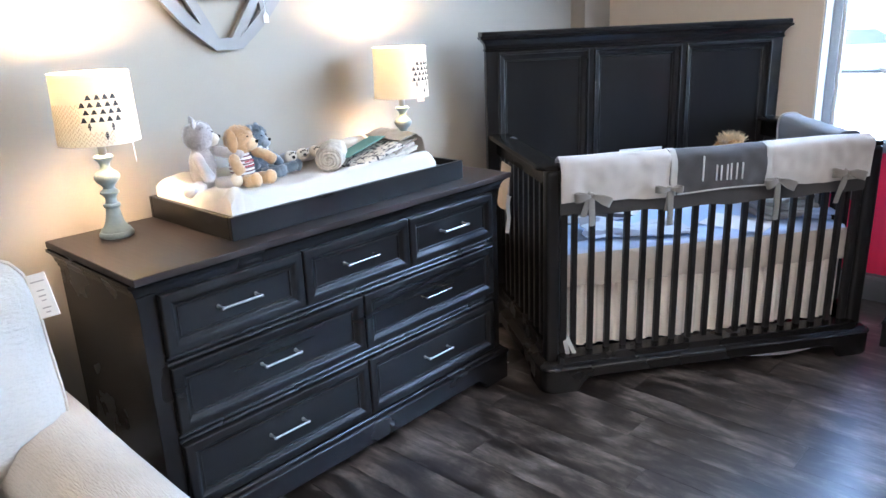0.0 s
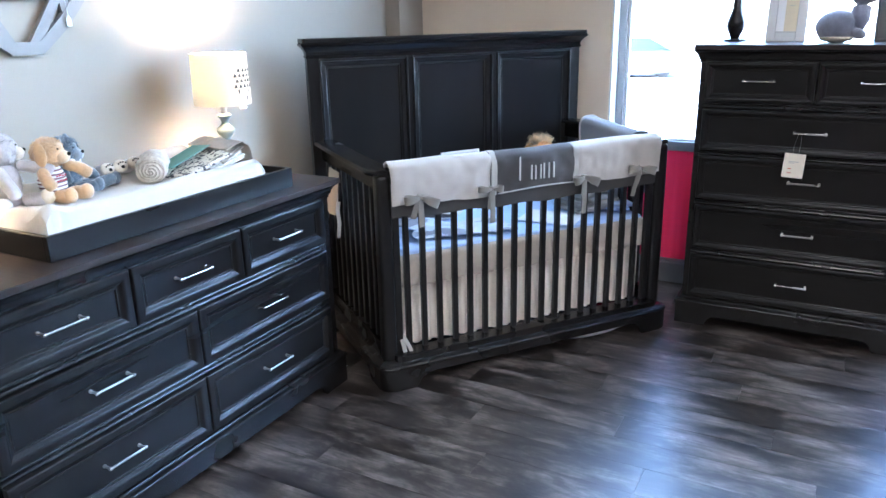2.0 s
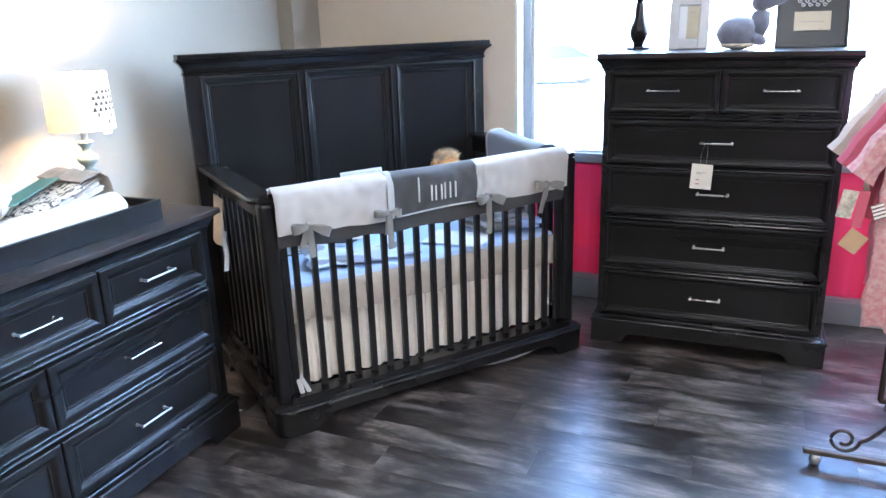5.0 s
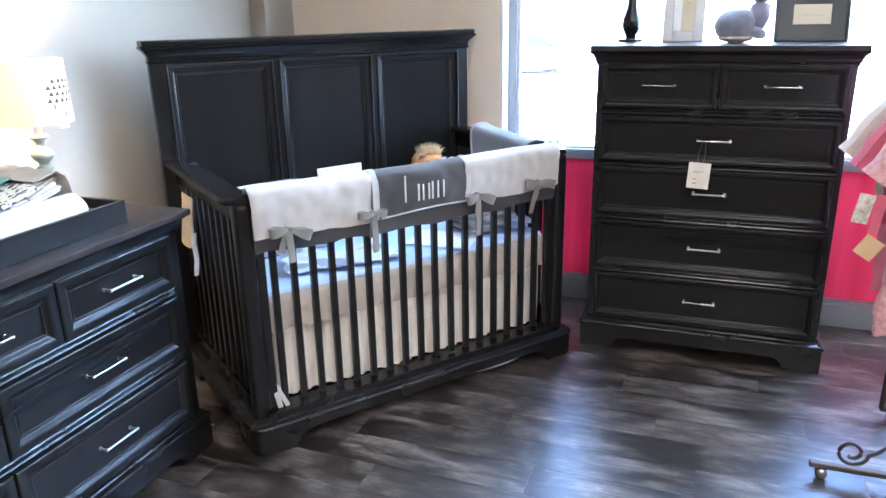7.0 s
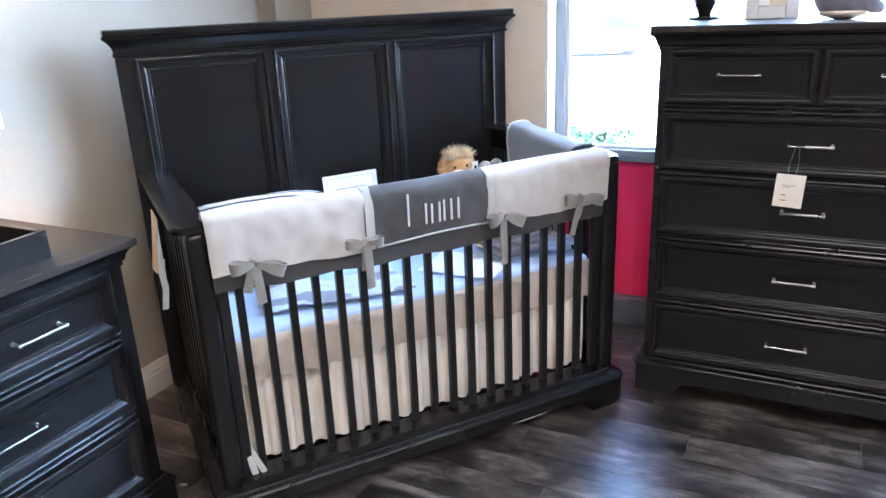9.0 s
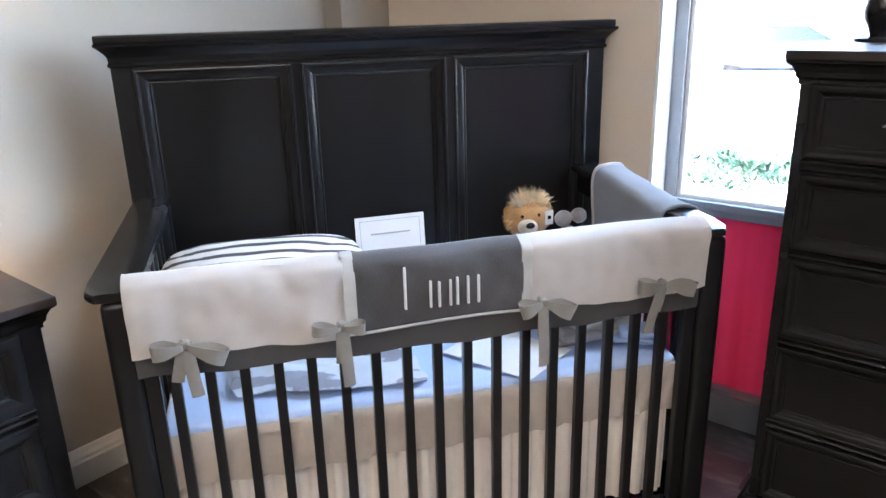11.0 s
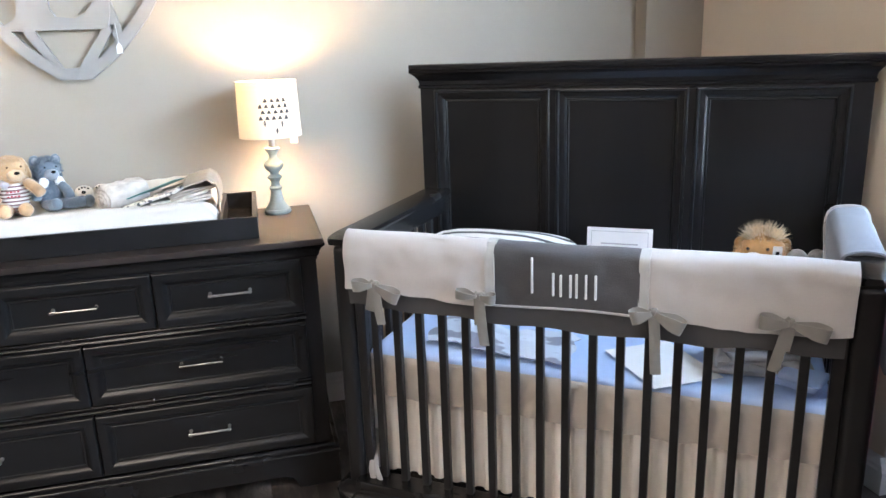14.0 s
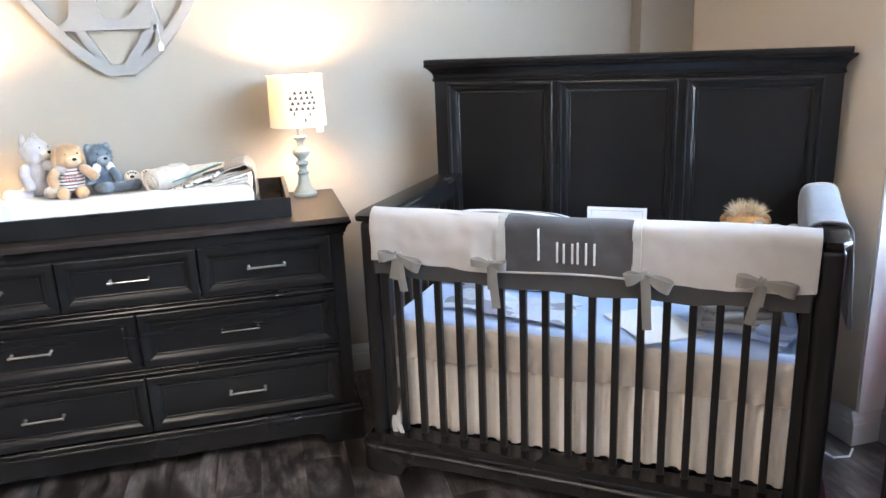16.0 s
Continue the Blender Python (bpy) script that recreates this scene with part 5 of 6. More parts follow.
half = [(0.000, 1.367), (0.054, 1.368), (0.107, 1.408), (0.161, 1.452), (0.219, 1.515), (0.278, 1.585), (0.321, 1.655), (0.345, 1.74), (0.340, 1.83), (0.305, 1.92), (0.230, 2.00), (0.118, 2.045), (0.000, 2.055)]
outer = half + [(-y, z) for y, z in half[-2:0:-1]]
cz0, inner = 1.70, []
for y, z in outer:
    d = math.hypot(y, z - cz0)
    inner.append((y * (d - 0.042) / d, cz0 + (z - cz0) * (d - 0.042) / d))
plate("ring", outer, inner)
plate("letter", [(-0.215, 1.541), (-0.215, 1.556), (-0.165, 1.585), (-0.155, 1.62), (-0.155, 1.80), (-0.175, 1.83), (-0.175, 1.85), (-0.02, 1.85), (-0.02, 1.83), (-0.05, 1.80),
                 (-0.052, 1.62), (-0.035, 1.588), (0.03, 1.580), (0.065, 1.60), (0.092, 1.634), (0.125, 1.660), (0.150, 1.655), (0.148, 1.60), (0.132, 1.542)], None, 0.003, 0.026)
plate("brace", [(-0.152, 1.545), (-0.112, 1.545), (-0.034, 1.405), (-0.072, 1.405)], None, 0.001, 0.020)
plate("brace", [(0.160, 1.560), (0.112, 1.545), (0.012, 1.405), (0.060, 1.405)], None, 0.001, 0.020)
plate("brace", [(0.126, 1.65), (0.150, 1.65), (0.190, 1.49), (0.150, 1.488)], None, 0.001, 0.020)
bm = bmesh.new()
prism(bm, [(0.152, 1.455), (0.172, 1.455), (0.172, 1.480), (0.162, 1.494), (0.152, 1.480)], "x", 0.028, 0.0295)
part("price_tag", bm, PAPER, sign, "small white price tag")
part("tag_string", tube([(0.028, 0.162, 1.49), (0.028, 0.160, 1.53), (0.026, 0.158, 1.56)], 0.0008, 5), PAPER, sign)

# ---- things on the tall chest ----
stick = thing("lamp_stem", "dark turned wooden lamp stem standing on the chest", "lamp stem", pose(-0.525, 4.04, 1.370))
part("stem", lathe([(0, 0.0), (0.055, 0.0), (0.056, 0.008), (0.052, 0.011), (0.022, 0.013), (0.026, 0.03), (0.038, 0.052), (0.043, 0.075), (0.040, 0.098), (0.030, 0.125), (0.023, 0.15), (0.020, 0.20),
                  (0.018, 0.205), (0.018, 0.212), (0.015, 0.215), (0.023, 0.228), (0.025, 0.240), (0.021, 0.252), (0.011, 0.258), (0.009, 0.27), (0.0085, 0.40), (0, 0.402)], 28), BLACK, stick, smooth=True)


def picture_frame(label, m, w, h, mat, border, inserts):
    t = thing("picture_frame", label, "picture frame", m)
    bm = bmesh.new()
    for a in ((-w / 2, -w / 2 + border, 0, h), (w / 2 - border, w / 2, 0, h), (-w / 2 + border, w / 2 - border, 0, border), (-w / 2 + border, w / 2 - border, h - border, h)):
        box(bm, a[0], a[1], -0.008, 0.010, a[2], a[3], 0.002, 1)
    part("frame", bm, mat, t)
    part("backing", boxed(-w / 2 + 0.004, w / 2 - 0.004, 0.0, 0.006, 0.004, h - 0.004), mat, t)
    for nm, im, x0, x1, z0, z1 in inserts:
        part(nm, boxed(x0, x1, -0.0095 if nm == "decoration" else -0.004, -0.001, z0, z1), im, t)
    bm = bmesh.new()
    tube([(0, 0.008, h * 0.7), (0, h * 0.22, 0.004)], 0.004, 6, bm)
    part("easel_leg", bm, mat, t)
    return t


SILVERED = material("silver_frame", (0.50, 0.51, 0.52), 0.4, metal=0.5, vary=0.08, bump=0.05)
CREAMCARD = material("cream_insert", (0.66, 0.58, 0.42), 0.75, vary=0.05, bump=0)
BLACKFRAME = material("black_frame", (0.025, 0.028, 0.03), 0.4, vary=0.2, bump=0.05)
picture_frame("silver picture frame with a cream insert card", pose(-0.296, 3.99, 1.370, -7, 0, 0), 0.172, 0.235, SILVERED, 0.042,
              [("insert", PAPER, -0.044, -0.010, 0.046, 0.188), ("insert", CREAMCARD, -0.010, 0.044, 0.046, 0.188), ("print_bar", PRINT, 0.006, 0.026, 0.160, 0.164)])
pf = picture_frame("black picture frame with white scroll decoration and cream card", pose(0.212, 3.96, 1.370, -12, 0, 6), 0.285, 0.225, BLACKFRAME, 0.012,
                   [("insert", CREAMCARD, -0.072, 0.072, 0.070, 0.150), ("print_bar", PRINT, -0.045, 0.045, 0.105, 0.109)])
bm = bmesh.new()
rnd = random.Random(5)
for k in range(9):
    cx, cz, r = -0.056 + k * 0.014, 0.186 + 0.008 * (-1) ** k, 0.010
    tube([(cx + r * (0.4 + 0.06 * j) * math.cos(j * 0.8), -0.010, cz + r * (0.4 + 0.06 * j) * math.sin(j * 0.8)) for j in range(9)], 0.0022, 5, bm)
part("scroll_decoration", bm, PAPER, pf, "white scrolling ornament")

WHALE = fur("periwinkle_plush", (0.19, 0.195, 0.245))
bm = bmesh.new()
blob(bm, (-0.02, 0, 0.068), (0.088, 0.064, 0.070), 0, None, 24, 16, 0.002, 1)
blob(bm, (-0.02, -0.004, 0.020), (0.070, 0.054, 0.017), 1, None, 22, 10, 0.001, 1)
blob(bm, (0.062, -0.03, 0.040), (0.036, 0.018, 0.022), 0, (0, 20, 10), 14, 10, 0.002, 2)
tail = [(0.035, 0.01, 0.075), (0.062, 0.015, 0.11), (0.066, 0.015, 0.15), (0.064, 0.015, 0.185)]
n0 = len(bm.faces)
tube(tail, [0.052, 0.043, 0.037, 0.036], 14, bm)
blob(bm, (0.062, 0.015, 0.188), (0.038, 0.030, 0.036), 0, None, 16, 12, 0.001, 3)
tube([(0.060, 0.015, 0.180), (0.048, 0.015, 0.215), (0.030, 0.012, 0.250), (0.018, 0.010, 0.272)], [0.034, 0.038, 0.030, 0.012], 14, bm, flat=0.7)
tube([(0.062, 0.015, 0.180), (0.095, 0.013, 0.196), (0.135, 0.010, 0.204), (0.162, 0.008, 0.206)], [0.034, 0.037, 0.029, 0.012], 14, bm, flat=0.85)
for f in list(bm.faces)[n0:]:
    f.smooth = True
wh = part("plush_whale", bm, [WHALE, F_CREAM], None)
wh.matrix_basis = pose(-0.060, 3.86, 1.370)
tagged(wh, "periwinkle blue plush whale with raised tail on the chest", "plush toy")

# price tag hanging from the chest's handle
tag = thing("price_tag", "white hanging price card on the chest's drawer handle", "price tag", pose(-0.176, 3.600, 0.803, 0, 3, 0))
part("card", boxed(-0.043, 0.043, -0.001, 0.001, 0, 0.108), material("cream_tag_card", (0.74, 0.70, 0.60), 0.7, vary=0.03, bump=0.02), tag)
bm = bmesh.new()
for z, w in ((0.070, 0.020), (0.064, 0.012)):
    box(bm, -0.022, -0.022 + 2 * w, -0.0018, -0.0012, z, z + 0.0035)
part("print_bars", bm, PRINT, tag, "grey bars of small print")
bm = bmesh.new()
for z, w in ((0.038, 0.007), (0.020, 0.008)):
    box(bm, -0.022, -0.022 + 2 * w, -0.0018, -0.0012, z, z + 0.004)
part("price_bars", bm, material("red_print", (0.55, 0.16, 0.12), 0.8, vary=0.1, bump=0), tag, "short red bars of print")
part("string", tube([(-0.01, 0, 0.097), (-0.012, 0.004, 0.14), (-0.002, 0.012, 0.192)], 0.0005, 5), PRINT, tag)
part("string", tube([(0.01, 0, 0.097), (0.014, 0.004, 0.14), (0.010, 0.012, 0.192)], 0.0005, 5), PRINT, tag)


# ---- armchair ----
LINEN = material("cream_chenille", (0.40, 0.372, 0.330), 0.95, vary=0.10, scale=30, bump=1.0, bump_scale=70, bump_stretch=(0.6, 1.8, 1.0), sheen=0.2)
LINEN_ARM = material("cream_linen", (0.45, 0.40, 0.335), 0.95, vary=0.16, scale=26, bump=0.9, bump_scale=130, bump_stretch=(0.4, 2.0, 2.0), sheen=0.25)
chair = thing("armchair", "cream upholstered glider armchair with rolled arms beside the dresser", "armchair")


def rolled_arm(y_in, y_out, x_back, x_front):
    """A padded arm whose top rolls outward; the section is in (y, z) and follows the length x."""
    bm = bmesh.new()
    rings = []
    for k in range(19):
        f = k / 18
        x = x_back + (x_front - x_back) * f
        puff = 1 - 0.10 * max(0, (f - 0.9) / 0.1) ** 2 - 0.05 * max(0, (0.1 - f) / 0.1)
        top = 0.632 - 0.050 * f
        c, w = (y_in + y_out) / 2, abs(y_out - y_in) / 2 * puff
        ring = []
        for i in range(24):
            a = i / 24 * 2 * math.pi
            yy, zz = w * math.cos(a), math.sin(a)
            zz = zz * 0.115 * puff if zz > 0 else zz * 0.36
            yy *= 1.0 if zz > -0.05 else 0.86
            ring.append((x + 0.003 * noise.noise((x * 8, i, 1)), c + yy + 0.004 * noise.noise((x * 7, yy * 9, zz * 9)), top - 0.115 + zz))
        rings.append(ring)
    loft(bm, rings)
    return bm


part("arm", rolled_arm(0.49, 0.752, -2.16, -1.20), LINEN_ARM, chair, "rolled padded arm", smooth=True)
part("arm", rolled_arm(-0.43, -0.185, -2.16, -1.20), LINEN_ARM, chair, "rolled padded arm", smooth=True)
part("seat_base", boxed(-2.16, -1.27, -0.20, 0.50, 0.08, 0.30, 0.03, 3), LINEN_ARM, chair, smooth=True)
bm = boxed(-1.90, -1.24, -0.18, 0.47, 0.30, 0.44, 0.045, 4)
part("seat_cushion", bm, LINEN, chair, smooth=True)
bm = boxed(-2.26, -2.12, -0.36, 0.62, 0.10, 0.95, 0.05, 4)
part("back_frame", bm, LINEN_ARM, chair, smooth=True)
bm = pillow_mesh(0.96, 0.56, 0.26, 7, 5.0)
cush = part("back_cushion", bm, LINEN, chair, "plump ribbed back cushion", smooth=True)
cush.matrix_local = pose(-1.86, 0.208, 0.760, 90 - 14, 0, 90)
rim = []
for k in range(61):
    a = k / 60 * 2 * math.pi
    ca, sa = math.cos(a), math.sin(a)
    q = (abs(ca) ** 5 + abs(sa) ** 5) ** (-1 / 5)
    rim.append((0.480 * ca * q * (1 - 0.03 * (1 - min(1, abs(sa * q)) ** 2)), 0.280 * sa * q * (1 - 0.03 * (1 - min(1, abs(ca * q)) ** 2)), 0.0))
pip = part("piping", tube(rim, 0.006, 8), LINEN_ARM, chair, "corded seam", smooth=True)
pip.matrix_local = pose(-1.86, 0.208, 0.760, 90 - 14, 0, 90)
for x, y in ((-2.1, -0.14), (-2.1, 0.44), (-1.33, -0.14), (-1.33, 0.44)):
    part("foot", lathe([(0.0, 0.0), (0.02, 0.0), (0.028, 0.08), (0, 0.081)], 14, (x, y)), BLACK, chair, smooth=True)
ct = thing("price_tag", "white price card hanging on the armchair cushion", "price tag", pose(-1.775, 0.668, 0.872, -6, -14, 40))
part("card", boxed(-0.025, 0.025, -0.001, 0.001, 0, 0.106), PAPER, ct)
bm = bmesh.new()
for z, w in ((0.086, 0.018), (0.064, 0.010), (0.051, 0.010), (0.040, 0.006), (0.022, 0.011), (0.011, 0.006)):
    box(bm, -w, w, -0.0018, -0.0012, z, z + 0.0030)
part("print_bars", bm, PRINT, ct, "grey bars of small print")

# ---- garment rack ----
IRON = material("bronze_iron", (0.10, 0.085, 0.075), 0.4, metal=0.8, vary=0.2, bump=0.1, bump_scale=60)
rack = thing("garment_rack", "bronze iron garment rack with scrolled foot", "garment rack")
for yy, xl in ((2.88, 0.27), (3.35, 0.56)):
    part("foot_bar", boxed(xl, 0.86, yy - 0.011, yy + 0.011, 0.040, 0.060, 0.003, 1), IRON, rack)
    for xx in (xl + 0.04, 0.82):
        bm = bmesh.new()
        blob(bm, (xx, yy, 0.020), (0.020, 0.020, 0.020), 0, None, 14, 10)
        part("ball_foot", bm, NICKEL, rack, "small brass-coloured ball foot")
    part("upright", tube([(0.565, yy, 0.05), (0.565, yy, 1.42)], 0.011, 10), IRON, rack, smooth=True)
    for sx in ((1, -1) if xl < 0.5 else (-1,)):
        pts = []
        for k in range(46):
            a = k / 45
            if a < 0.72:
                th = a / 0.72 * 2 * math.pi * 1.35
                r = 0.018 + 0.032 * a / 0.72
                pts.append((0.565 + sx * (-0.175 + r * math.cos(th - 2.1)), yy, 0.115 + r * math.sin(th - 2.1)))
            else:
                f = (a - 0.72) / 0.28
                x0, z0 = pts[int(0.72 * 45)][0], pts[int(0.72 * 45)][2]
                pts.append((x0 + (0.565 + sx * -0.012 - x0) * f, yy, z0 + (0.26 - z0) * f ** 1.5))
        part("scroll", tube(pts, 0.0065, 8), IRON, rack, "forged scroll", smooth=True)
part("hanging_rail", tube([(0.565, 2.83, 1.42), (0.565, 3.40, 1.42)], 0.012, 10), IRON, rack, smooth=True)
part("stretcher", tube([(0.565, 2.88, 0.30), (0.565, 3.35, 0.30)], 0.008, 8), IRON, rack, smooth=True)

PINKS = [material("rose_cotton", (0.44, 0.085, 0.125), 0.85, vary=0.15, bump=0.3, bump_scale=160), material("cream_lace", (0.52, 0.44, 0.37), 0.9, vary=0.1, bump=0.4, bump_scale=220),
         material("blush_print", (0.46, 0.20, 0.22), 0.9, second=(0.54, 0.36, 0.34), mix_scale=60, bump=0.2, bump_scale=200), material("coral_cotton", (0.66, 0.22, 0.26), 0.85, vary=0.15, bump=0.3, bump_scale=160)]


def garment(y, width, top, low, mat, seed, flare=1.25):
    """A child's dress on a hanger: front and back hang along x, with sleeves and a rippled hem."""
    t = thing("hanging_dress", ("rose pink child's dress with ruffles", "cream lace child's dress", "blush print child's dress", "coral child's tunic")[seed % 4] + " on a hanger", "dress", group="dresses on the rack")

    def f(a, b):
        ang = a * 2 * math.pi
        sh = 0.62 + 0.38 * min(1, b / 0.12) if b < 0.12 else 1.0
        w = width / 2 * sh * (1 + (flare - 1) * b)
        d = 0.022 + 0.030 * b
        rip = (0.006 + 0.012 * b) * math.sin(ang * 9 + seed + 2 * noise.noise((b * 3, 0, seed))) * (0.4 + 0.6 * b) + 0.012 * noise.noise((math.cos(ang) * 2, b * 5, seed)) + 0.004 * math.sin(b * 38) * (b > 0.3)
        return (0.565 + (w + rip) * math.cos(ang), y + (d + rip) * math.sin(ang), top + (low - top) * b + 0.008 * b * math.sin(ang * 5 + seed))
    part("bodice", cloth_grid(56, 18, f), mat, t, smooth=True)
    for s in (-1, 1):
        x0 = 0.565 + s * width * 0.36
        rings = []
        for k in range(7):
            g = k / 6
            c = Vector((x0 + s * (0.120, 0.130, 0.105, 0.05)[seed % 4] * g, y + 0.012 * g, top - 0.035 - (0.22, 0.215, 0.20, 0.19)[seed % 4] * g))
            r = (0.030 + 0.016 * math.sin(g * 2.4)) * (1 + 0.08 * math.sin(k * 2.0 + seed)) + (0.008 if k == 6 else 0)
            rings.append([c + Vector((s * r * 0.8 * math.cos(q / 14 * 2 * math.pi), 0.75 * r * math.sin(q / 14 * 2 * math.pi) + 0.004 * math.sin(q * 3), r * 0.55 * math.cos(q / 14 * 2 * math.pi))) for q in range(14)])
        bm = bmesh.new()
        loft(bm, rings, cap=False)
        part("sleeve", bm, mat, t, smooth=True)
    part("hanger", tube([(0.565 - width * 0.33, y, top - 0.05), (0.565, y, top + 0.02), (0.565 + width * 0.33, y, top - 0.05)], 0.005, 6), PAPER, t, smooth=True)
    part("hook", tube([(0.565, y, top + 0.02)] + [(0.565 + 0.02 * math.sin(k / 8 * 4.0), y, 1.414 + 0.018 * math.cos(k / 8 * 4.0) * 1.0 + 0.0) for k in range(9)][::-1], 0.002, 6), NICKEL, t, smooth=True)
    return t


garment(2.93, 0.34, 1.25, 0.52, PINKS[2], 2, 0.95)
garment(3.02, 0.37, 1.28, 0.86, PINKS[0], 0, 0.95)
garment(3.12, 0.40, 1.30, 0.90, PINKS[1], 1, 0.85)
garment(3.24, 0.30, 1.28, 0.56, PINKS[3], 3, 0.8)
kraft = material("kraft_card", (0.44, 0.30, 0.17), 0.8, vary=0.1, bump=0.05)
BEIGEPRINT = material("beige_printed_card", (0.30, 0.27, 0.22), 0.85, second=(0.62, 0.58, 0.50), mix_scale=45, bump=0.05)
for y, x, z, mt, lb, w, h, tilt in ((2.870, 0.312, 0.985, BEIGEPRINT, "beige printed swing tag on a dress", 0.046, 0.090, 10), (2.872, 0.350, 0.985, PINKS[0], "rose red swing tag on a dress", 0.030, 0.120, 6),
                                    (2.868, 0.385, 0.945, STRIPES, "striped swing tag on a dress", 0.036, 0.050, -20), (2.868, 0.352, 0.850, kraft, "kraft paper swing tag on a dress", 0.062, 0.066, 34)):
    o = part("swing_tag", boxed(-w / 2, w / 2, -0.001, 0.001, -h, 0), mt, None)
    o.matrix_basis = pose(x, y, z, 0, tilt, 10)
    tagged(o, lb, "price tag", group="swing tags on the dresses")

# ---- outside: parked car and planting ----
CARPAINT = material("grey_car_paint", (0.045, 0.048, 0.054), 0.35, metal=0.0, vary=0.05, bump=0.0, coat=0.5)
CARGLASS = material("dark_car_glass", (0.012, 0.016, 0.020), 0.15, vary=0.1, bump=0)
RUBBER = material("tyre_rubber", (0.008, 0.008, 0.008), 0.8, bump=0.1)
car = thing("parked_car", "grey parked car in the sunlit lot", "car", pose(-7.8, 29.6, -0.95, 0, 0, 19))
bm = bmesh.new()
rings = []
for x, zl, zh, w in ((-2.2, 0.45, 0.62, 0.74), (-2.1, 0.30, 0.78, 0.84), (-1.2, 0.18, 0.92, 0.90), (0, 0.18, 0.97, 0.91), (1.3, 0.18, 1.0, 0.90), (2.1, 0.30, 0.95, 0.84), (2.2, 0.45, 0.80, 0.78)):
    rings.append([(x, -w, zl), (x, -w - 0.02, (zl + zh) / 2), (x, -w + 0.06, zh), (x, w - 0.06, zh), (x, w + 0.02, (zl + zh) / 2), (x, w, zl)])
loft(bm, rings)
part("body", bm, CARPAINT, car, smooth=True)
bm = bmesh.new()
loft(bm, [[(x, -w, 0.94), (x, -w + 0.01, 0.96), (x * s, -w + 0.16, z), (x * s, w - 0.16, z), (x, w - 0.01, 0.96), (x, w, 0.94)] for x, s, w, z in ((-1.15, 1.0, 0.82, 0.97), (-0.55, 1.0, 0.84, 1.42), (0.9, 1.0, 0.84, 1.46), (1.75, 1.0, 0.82, 1.0))])
part("cabin", bm, CARGLASS, car, smooth=True)
part("roof", boxed(-0.55, 0.95, -0.66, 0.66, 1.44, 1.49, 0.02), CARPAINT, car)
for x in (-1.35, 1.4):
    for y in (-0.74, 0.74):
        bm = lathe([(0.0, -0.1), (0.2, -0.1), (0.32, -0.09), (0.34, -0.05), (0.34, 0.05), (0.32, 0.09), (0.2, 0.1), (0.0, 0.1)], 24)
        bmesh.ops.rotate(bm, verts=bm.verts, matrix=Matrix.Rotation(math.pi / 2, 3, "X"))
        bmesh.ops.translate(bm, verts=bm.verts, vec=(x, y, 0.34))
        part("tyre", bm, RUBBER, car, smooth=True)
LEAF = material("planting_leaves", (0.008, 0.040, 0.013), 0.6, second=(0.02, 0.06, 0.016), mix_scale=4, bump=0.05)
bm = bmesh.new()
rnd = random.Random(21)
for c in range(16):
    cx, cy, h = -3.2 + rnd.random() * 1.8, 8.2 + rnd.random() * 1.3, 0.08 + rnd.random() * 0.14
    for k in range(90):
        a, r, z = rnd.random() * 6.28, 0.22 * math.sqrt(rnd.random()), rnd.random() * h
        p = Vector((cx + r * math.cos(a), cy + r * math.sin(a), -0.15 + z))
        d = Vector((math.cos(a), math.sin(a), 0.3 + rnd.random())).normalized()
        s = d.cross(Vector((0, 0, 1))).normalized() * 0.018
        L = 0.05 + 0.05 * rnd.random()
        bm.faces.new([bm.verts.new(q) for q in (p, p + d * L * 0.5 + s, p + d * L, p + d * L * 0.5 - s)])
tagged(part("ground_cover", bm, LEAF), "low green planting bed outside the window", "planting", kind="stuff")

# ---- small things on the floor ----
o = part("paper_scrap", boxed(-0.012, 0.012, -0.006, 0.006, 0, 0.001), PAPER, None)
o.matrix_basis = pose(-1.872, 2.508, 0.001, 0, 0, 20)
tagged(o, "small scrap of white paper on the floor", "paper scrap")
o = part("power_cord", tube([(-1.29, 4.085, 0.01), (-1.24, 4.04, 0.006), (-1.16, 3.99, 0.006), (-1.10, 4.00, 0.006), (-1.09, 4.06, 0.006), (-1.12, 4.10, 0.012)], 0.004, 6), PAPER, None, smooth=True)
tagged(o, "white power cord lying by the baseboard", "cord")

# ---- floor planks, last ----
PLANK = bpy.data.materials.new("weathered_plank")
PLANK.use_nodes = True
nt = PLANK.node_tree
pb = nt.nodes["Principled BSDF"]
info, tc = nt.nodes.new("ShaderNodeObjectInfo"), nt.nodes.new("ShaderNodeTexCoord")
geo = nt.nodes.new("ShaderNodeNewGeometry")


def math_node(op, a, b):
    n = nt.nodes.new("ShaderNodeMath")
    n.operation = op
    for i, v in enumerate((a, b)):
        if isinstance(v, (int, float)):
            n.inputs[i].default_value = v
        else:
            nt.links.new(v, n.inputs[i])
    return n.outputs[0]


rndm = math_node("ADD", info.outputs["Random"], geo.outputs["Random Per Island"])
comb = nt.nodes.new("ShaderNodeCombineXYZ")
nt.links.new(math_node("MULTIPLY", rndm, 37.0), comb.inputs[0])
nt.links.new(math_node("MULTIPLY", rndm, 91.0), comb.inputs[1])
vadd = nt.nodes.new("ShaderNodeVectorMath")
nt.links.new(tc.outputs["Object"], vadd.inputs[0])
nt.links.new(comb.outputs[0], vadd.inputs[1])


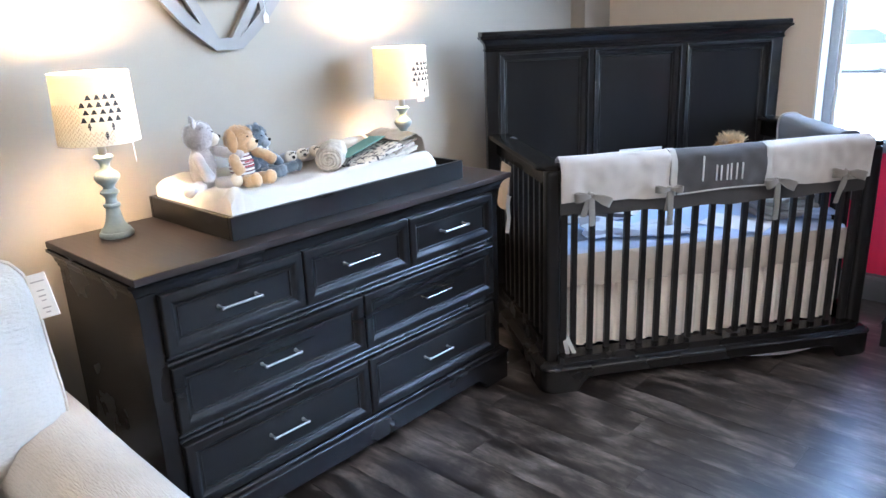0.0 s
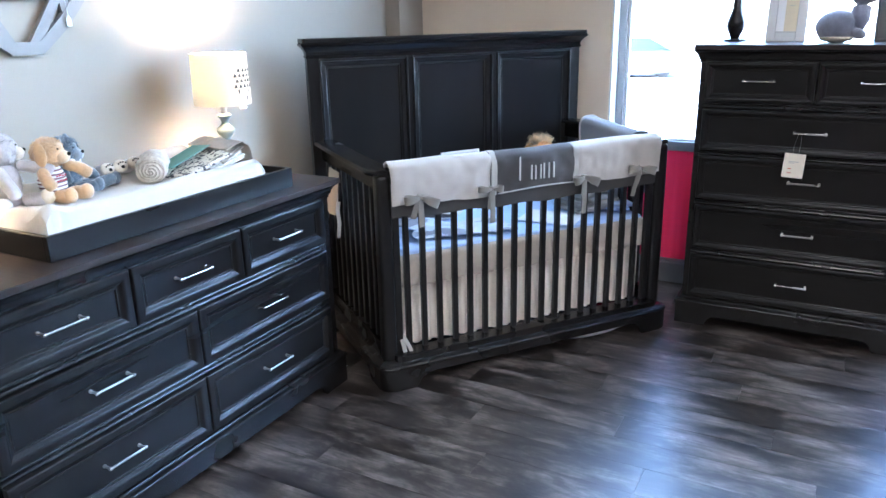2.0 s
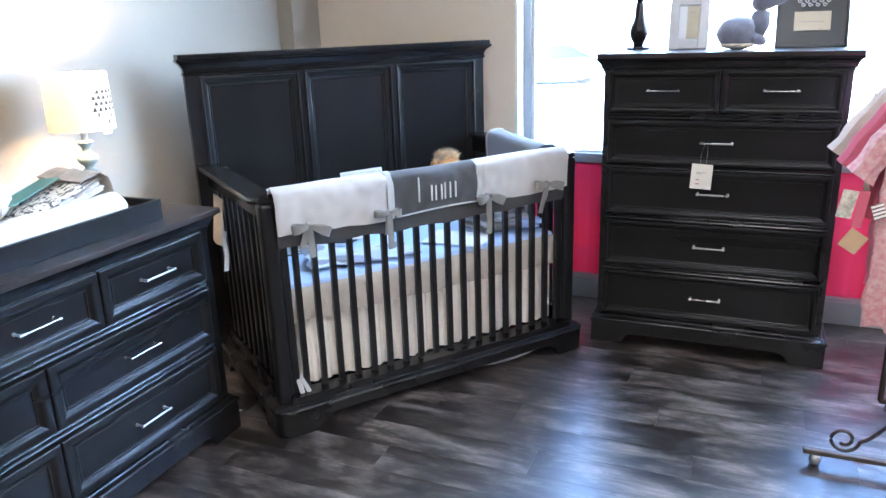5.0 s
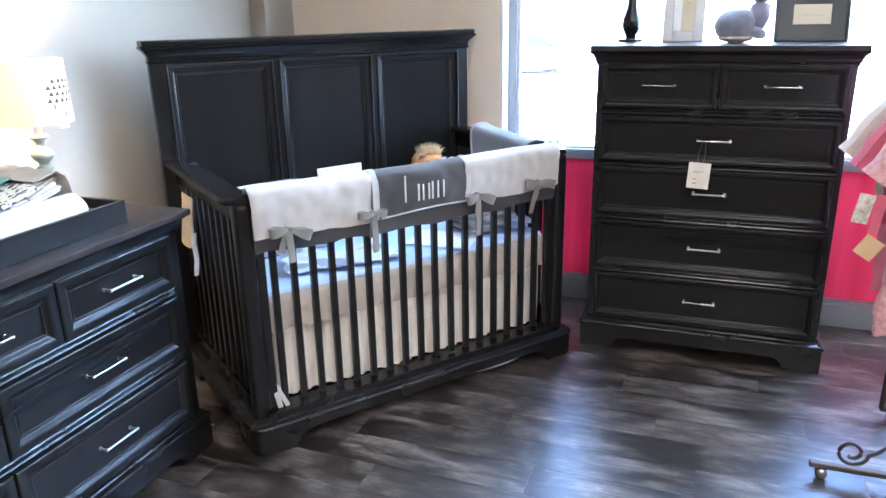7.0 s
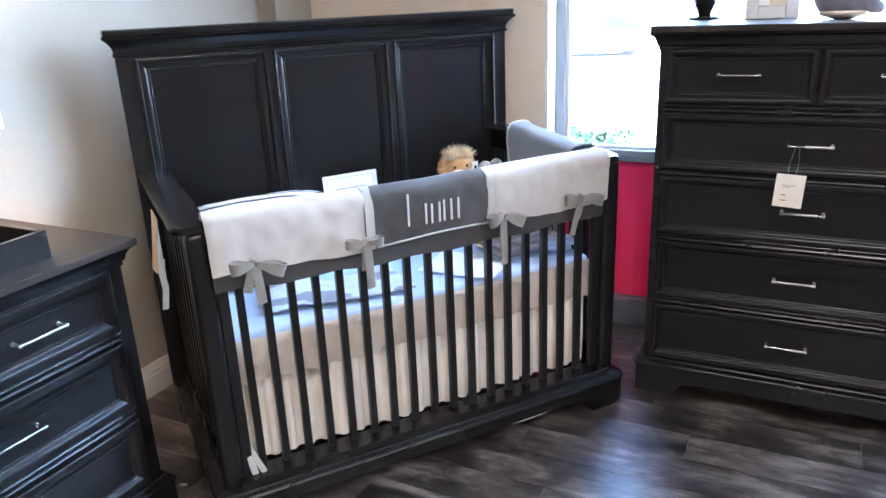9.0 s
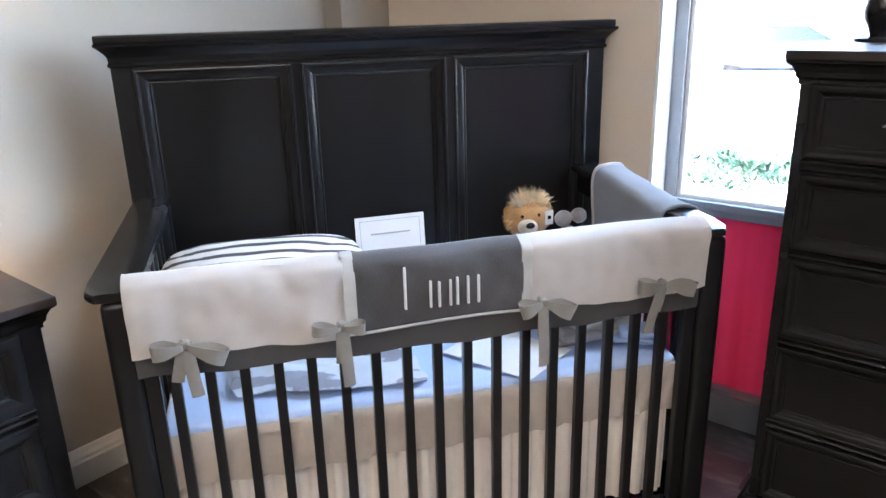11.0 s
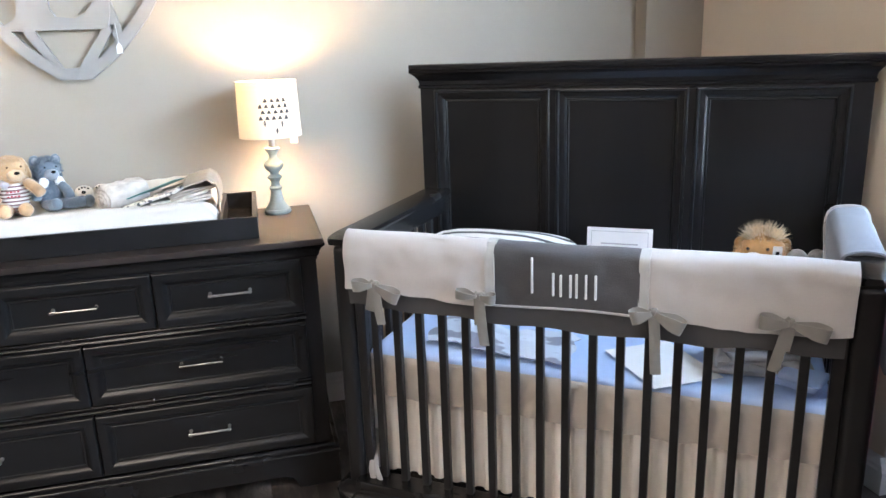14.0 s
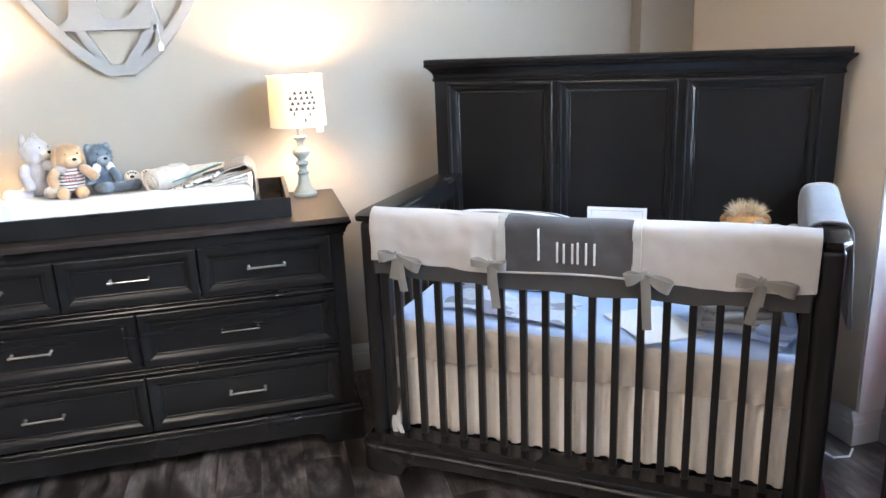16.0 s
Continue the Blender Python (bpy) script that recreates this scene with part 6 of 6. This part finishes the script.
def plank_noise(scale, stretch, detail, rough=0.55, distort=0.0):
    mp, n = nt.nodes.new("ShaderNodeMapping"), nt.nodes.new("ShaderNodeTexNoise")
    mp.inputs["Scale"].default_value = stretch
    n.inputs["Scale"].default_value, n.inputs["Detail"].default_value, n.inputs["Roughness"].default_value, n.inputs["Distortion"].default_value = scale, detail, rough, distort
    nt.links.new(vadd.outputs[0], mp.inputs["Vector"])
    nt.links.new(mp.outputs[0], n.inputs["Vector"])
    return n.outputs["Fac"]


def ramp_node(fac, stops):
    r = nt.nodes.new("ShaderNodeValToRGB")
    while len(r.color_ramp.elements) < len(stops):
        r.color_ramp.elements.new(0.5)
    for e, (p, c) in zip(r.color_ramp.elements, stops):
        e.position, e.color = p, (*c, 1)
    nt.links.new(fac, r.inputs[0])
    return r.outputs[0]


patch = plank_noise(5.6, (0.62, 1.35, 1), 8.0, 0.64, 0.35)
grain = plank_noise(30.0, (0.10, 2.6, 1), 5.0, 0.6)
streak = plank_noise(9.0, (0.22, 3.0, 1), 4.0, 0.5, 0.4)
base_c = ramp_node(patch, [(0.38, (0.018, 0.014, 0.012)), (0.47, (0.042, 0.034, 0.030)), (0.56, (0.115, 0.097, 0.086)), (0.68, (0.235, 0.207, 0.188))])
fleck = plank_noise(13.0, (0.34, 1.6, 1), 7.0, 0.7, 0.8)
fleck_c = ramp_node(fleck, [(0.42, (0.48, 0.465, 0.45)), (0.48, (0.95, 0.95, 0.95)), (0.60, (1.30, 1.29, 1.28))])
grain_c = ramp_node(grain, [(0.32, (0.62, 0.61, 0.60)), (0.64, (1.0, 1.0, 1.0))])
streak_c = ramp_node(streak, [(0.30, (0.62, 0.60, 0.58)), (0.46, (1.0, 1.0, 1.0))])


def multiply(a, b):
    m = nt.nodes.new("ShaderNodeMix")
    m.data_type, m.blend_type = "RGBA", "MULTIPLY"
    m.inputs["Factor"].default_value = 1.0
    nt.links.new(a, m.inputs["A"])
    nt.links.new(b, m.inputs["B"])
    return m.outputs["Result"]


tone = nt.nodes.new("ShaderNodeHueSaturation")
nt.links.new(multiply(multiply(multiply(base_c, grain_c), streak_c), fleck_c), tone.inputs["Color"])
tr = nt.nodes.new("ShaderNodeMapRange")
tr.inputs["To Min"].default_value, tr.inputs["To Max"].default_value = 0.90, 1.10
nt.links.new(math_node("FRACT", math_node("MULTIPLY", rndm, 7.31), 0.0), tr.inputs["Value"])
nt.links.new(tr.outputs[0], tone.inputs["Value"])
nt.links.new(tone.outputs[0], pb.inputs["Base Color"])
pr = nt.nodes.new("ShaderNodeMapRange")
pr.inputs["To Min"].default_value, pr.inputs["To Max"].default_value = 0.25, 0.40
nt.links.new(patch, pr.inputs["Value"])
nt.links.new(pr.outputs[0], pb.inputs["Roughness"])
pb.inputs["Specular IOR Level"].default_value = 1.0
bp = nt.nodes.new("ShaderNodeBump")
bp.inputs["Strength"].default_value, bp.inputs["Distance"].default_value = 0.05, 0.002
nt.links.new(grain, bp.inputs["Height"])
nt.links.new(bp.outputs[0], pb.inputs["Normal"])

PW, PL = 0.158, 1.22


def plank_mesh(x0, x1, y0, y1):
    bm = bmesh.new()
    box(bm, x0 + 0.0004, x1 - 0.0004, y0 + 0.0004, y1 - 0.0004, -0.0055, 0.0)
    me = bpy.data.meshes.new("plank")
    bm.to_mesh(me)
    bm.free()
    me.materials.append(PLANK)
    return me


plank_me = plank_mesh(-PL / 2, PL / 2, -PW / 2, PW / 2)
rest_v, rest_f = [], []
made = 0
for j in range(-27, 28):
    off = (j * 0.437) % 1.0 * PL
    for i in range(-5, 7):
        cx, cy = i * PL + off, j * PW + 0.03
        x0, x1, y0, y1 = max(WX, cx - PL / 2), min(ROOM_R, cx + PL / 2), max(ROOM_B, cy - PW / 2), min(WY + 0.10, cy + PW / 2)
        if x1 - x0 < 0.02 or y1 - y0 < 0.01:
            continue
        if x0 < 1.6 and cy > -0.2 and made < 300:
            whole = x1 - x0 > PL - 0.001 and y1 - y0 > PW - 0.001
            me = plank_me if whole else plank_mesh(x0 - cx, x1 - cx, y0 - cy, y1 - cy)
            shared("plank", me, floor, pose(cx, cy, 0))
            made += 1
        else:
            n = len(rest_v)
            rest_v += [(x, y, z) for z in (-0.0055, 0.0) for x, y in ((x0 + 0.0008, y0 + 0.0008), (x1 - 0.0008, y0 + 0.0008), (x1 - 0.0008, y1 - 0.0008), (x0 + 0.0008, y1 - 0.0008))]
            rest_f += [tuple(n + k for k in q) for q in ((3, 2, 1, 0), (4, 5, 6, 7), (0, 1, 5, 4), (1, 2, 6, 5), (2, 3, 7, 6), (3, 0, 4, 7))]
rest_me = bpy.data.meshes.new("plank_field")
rest_me.from_pydata(rest_v, [], rest_f)
rest_me.materials.append(PLANK)
o = shared("plank_field", rest_me, floor)
o["kind"] = "stuff"
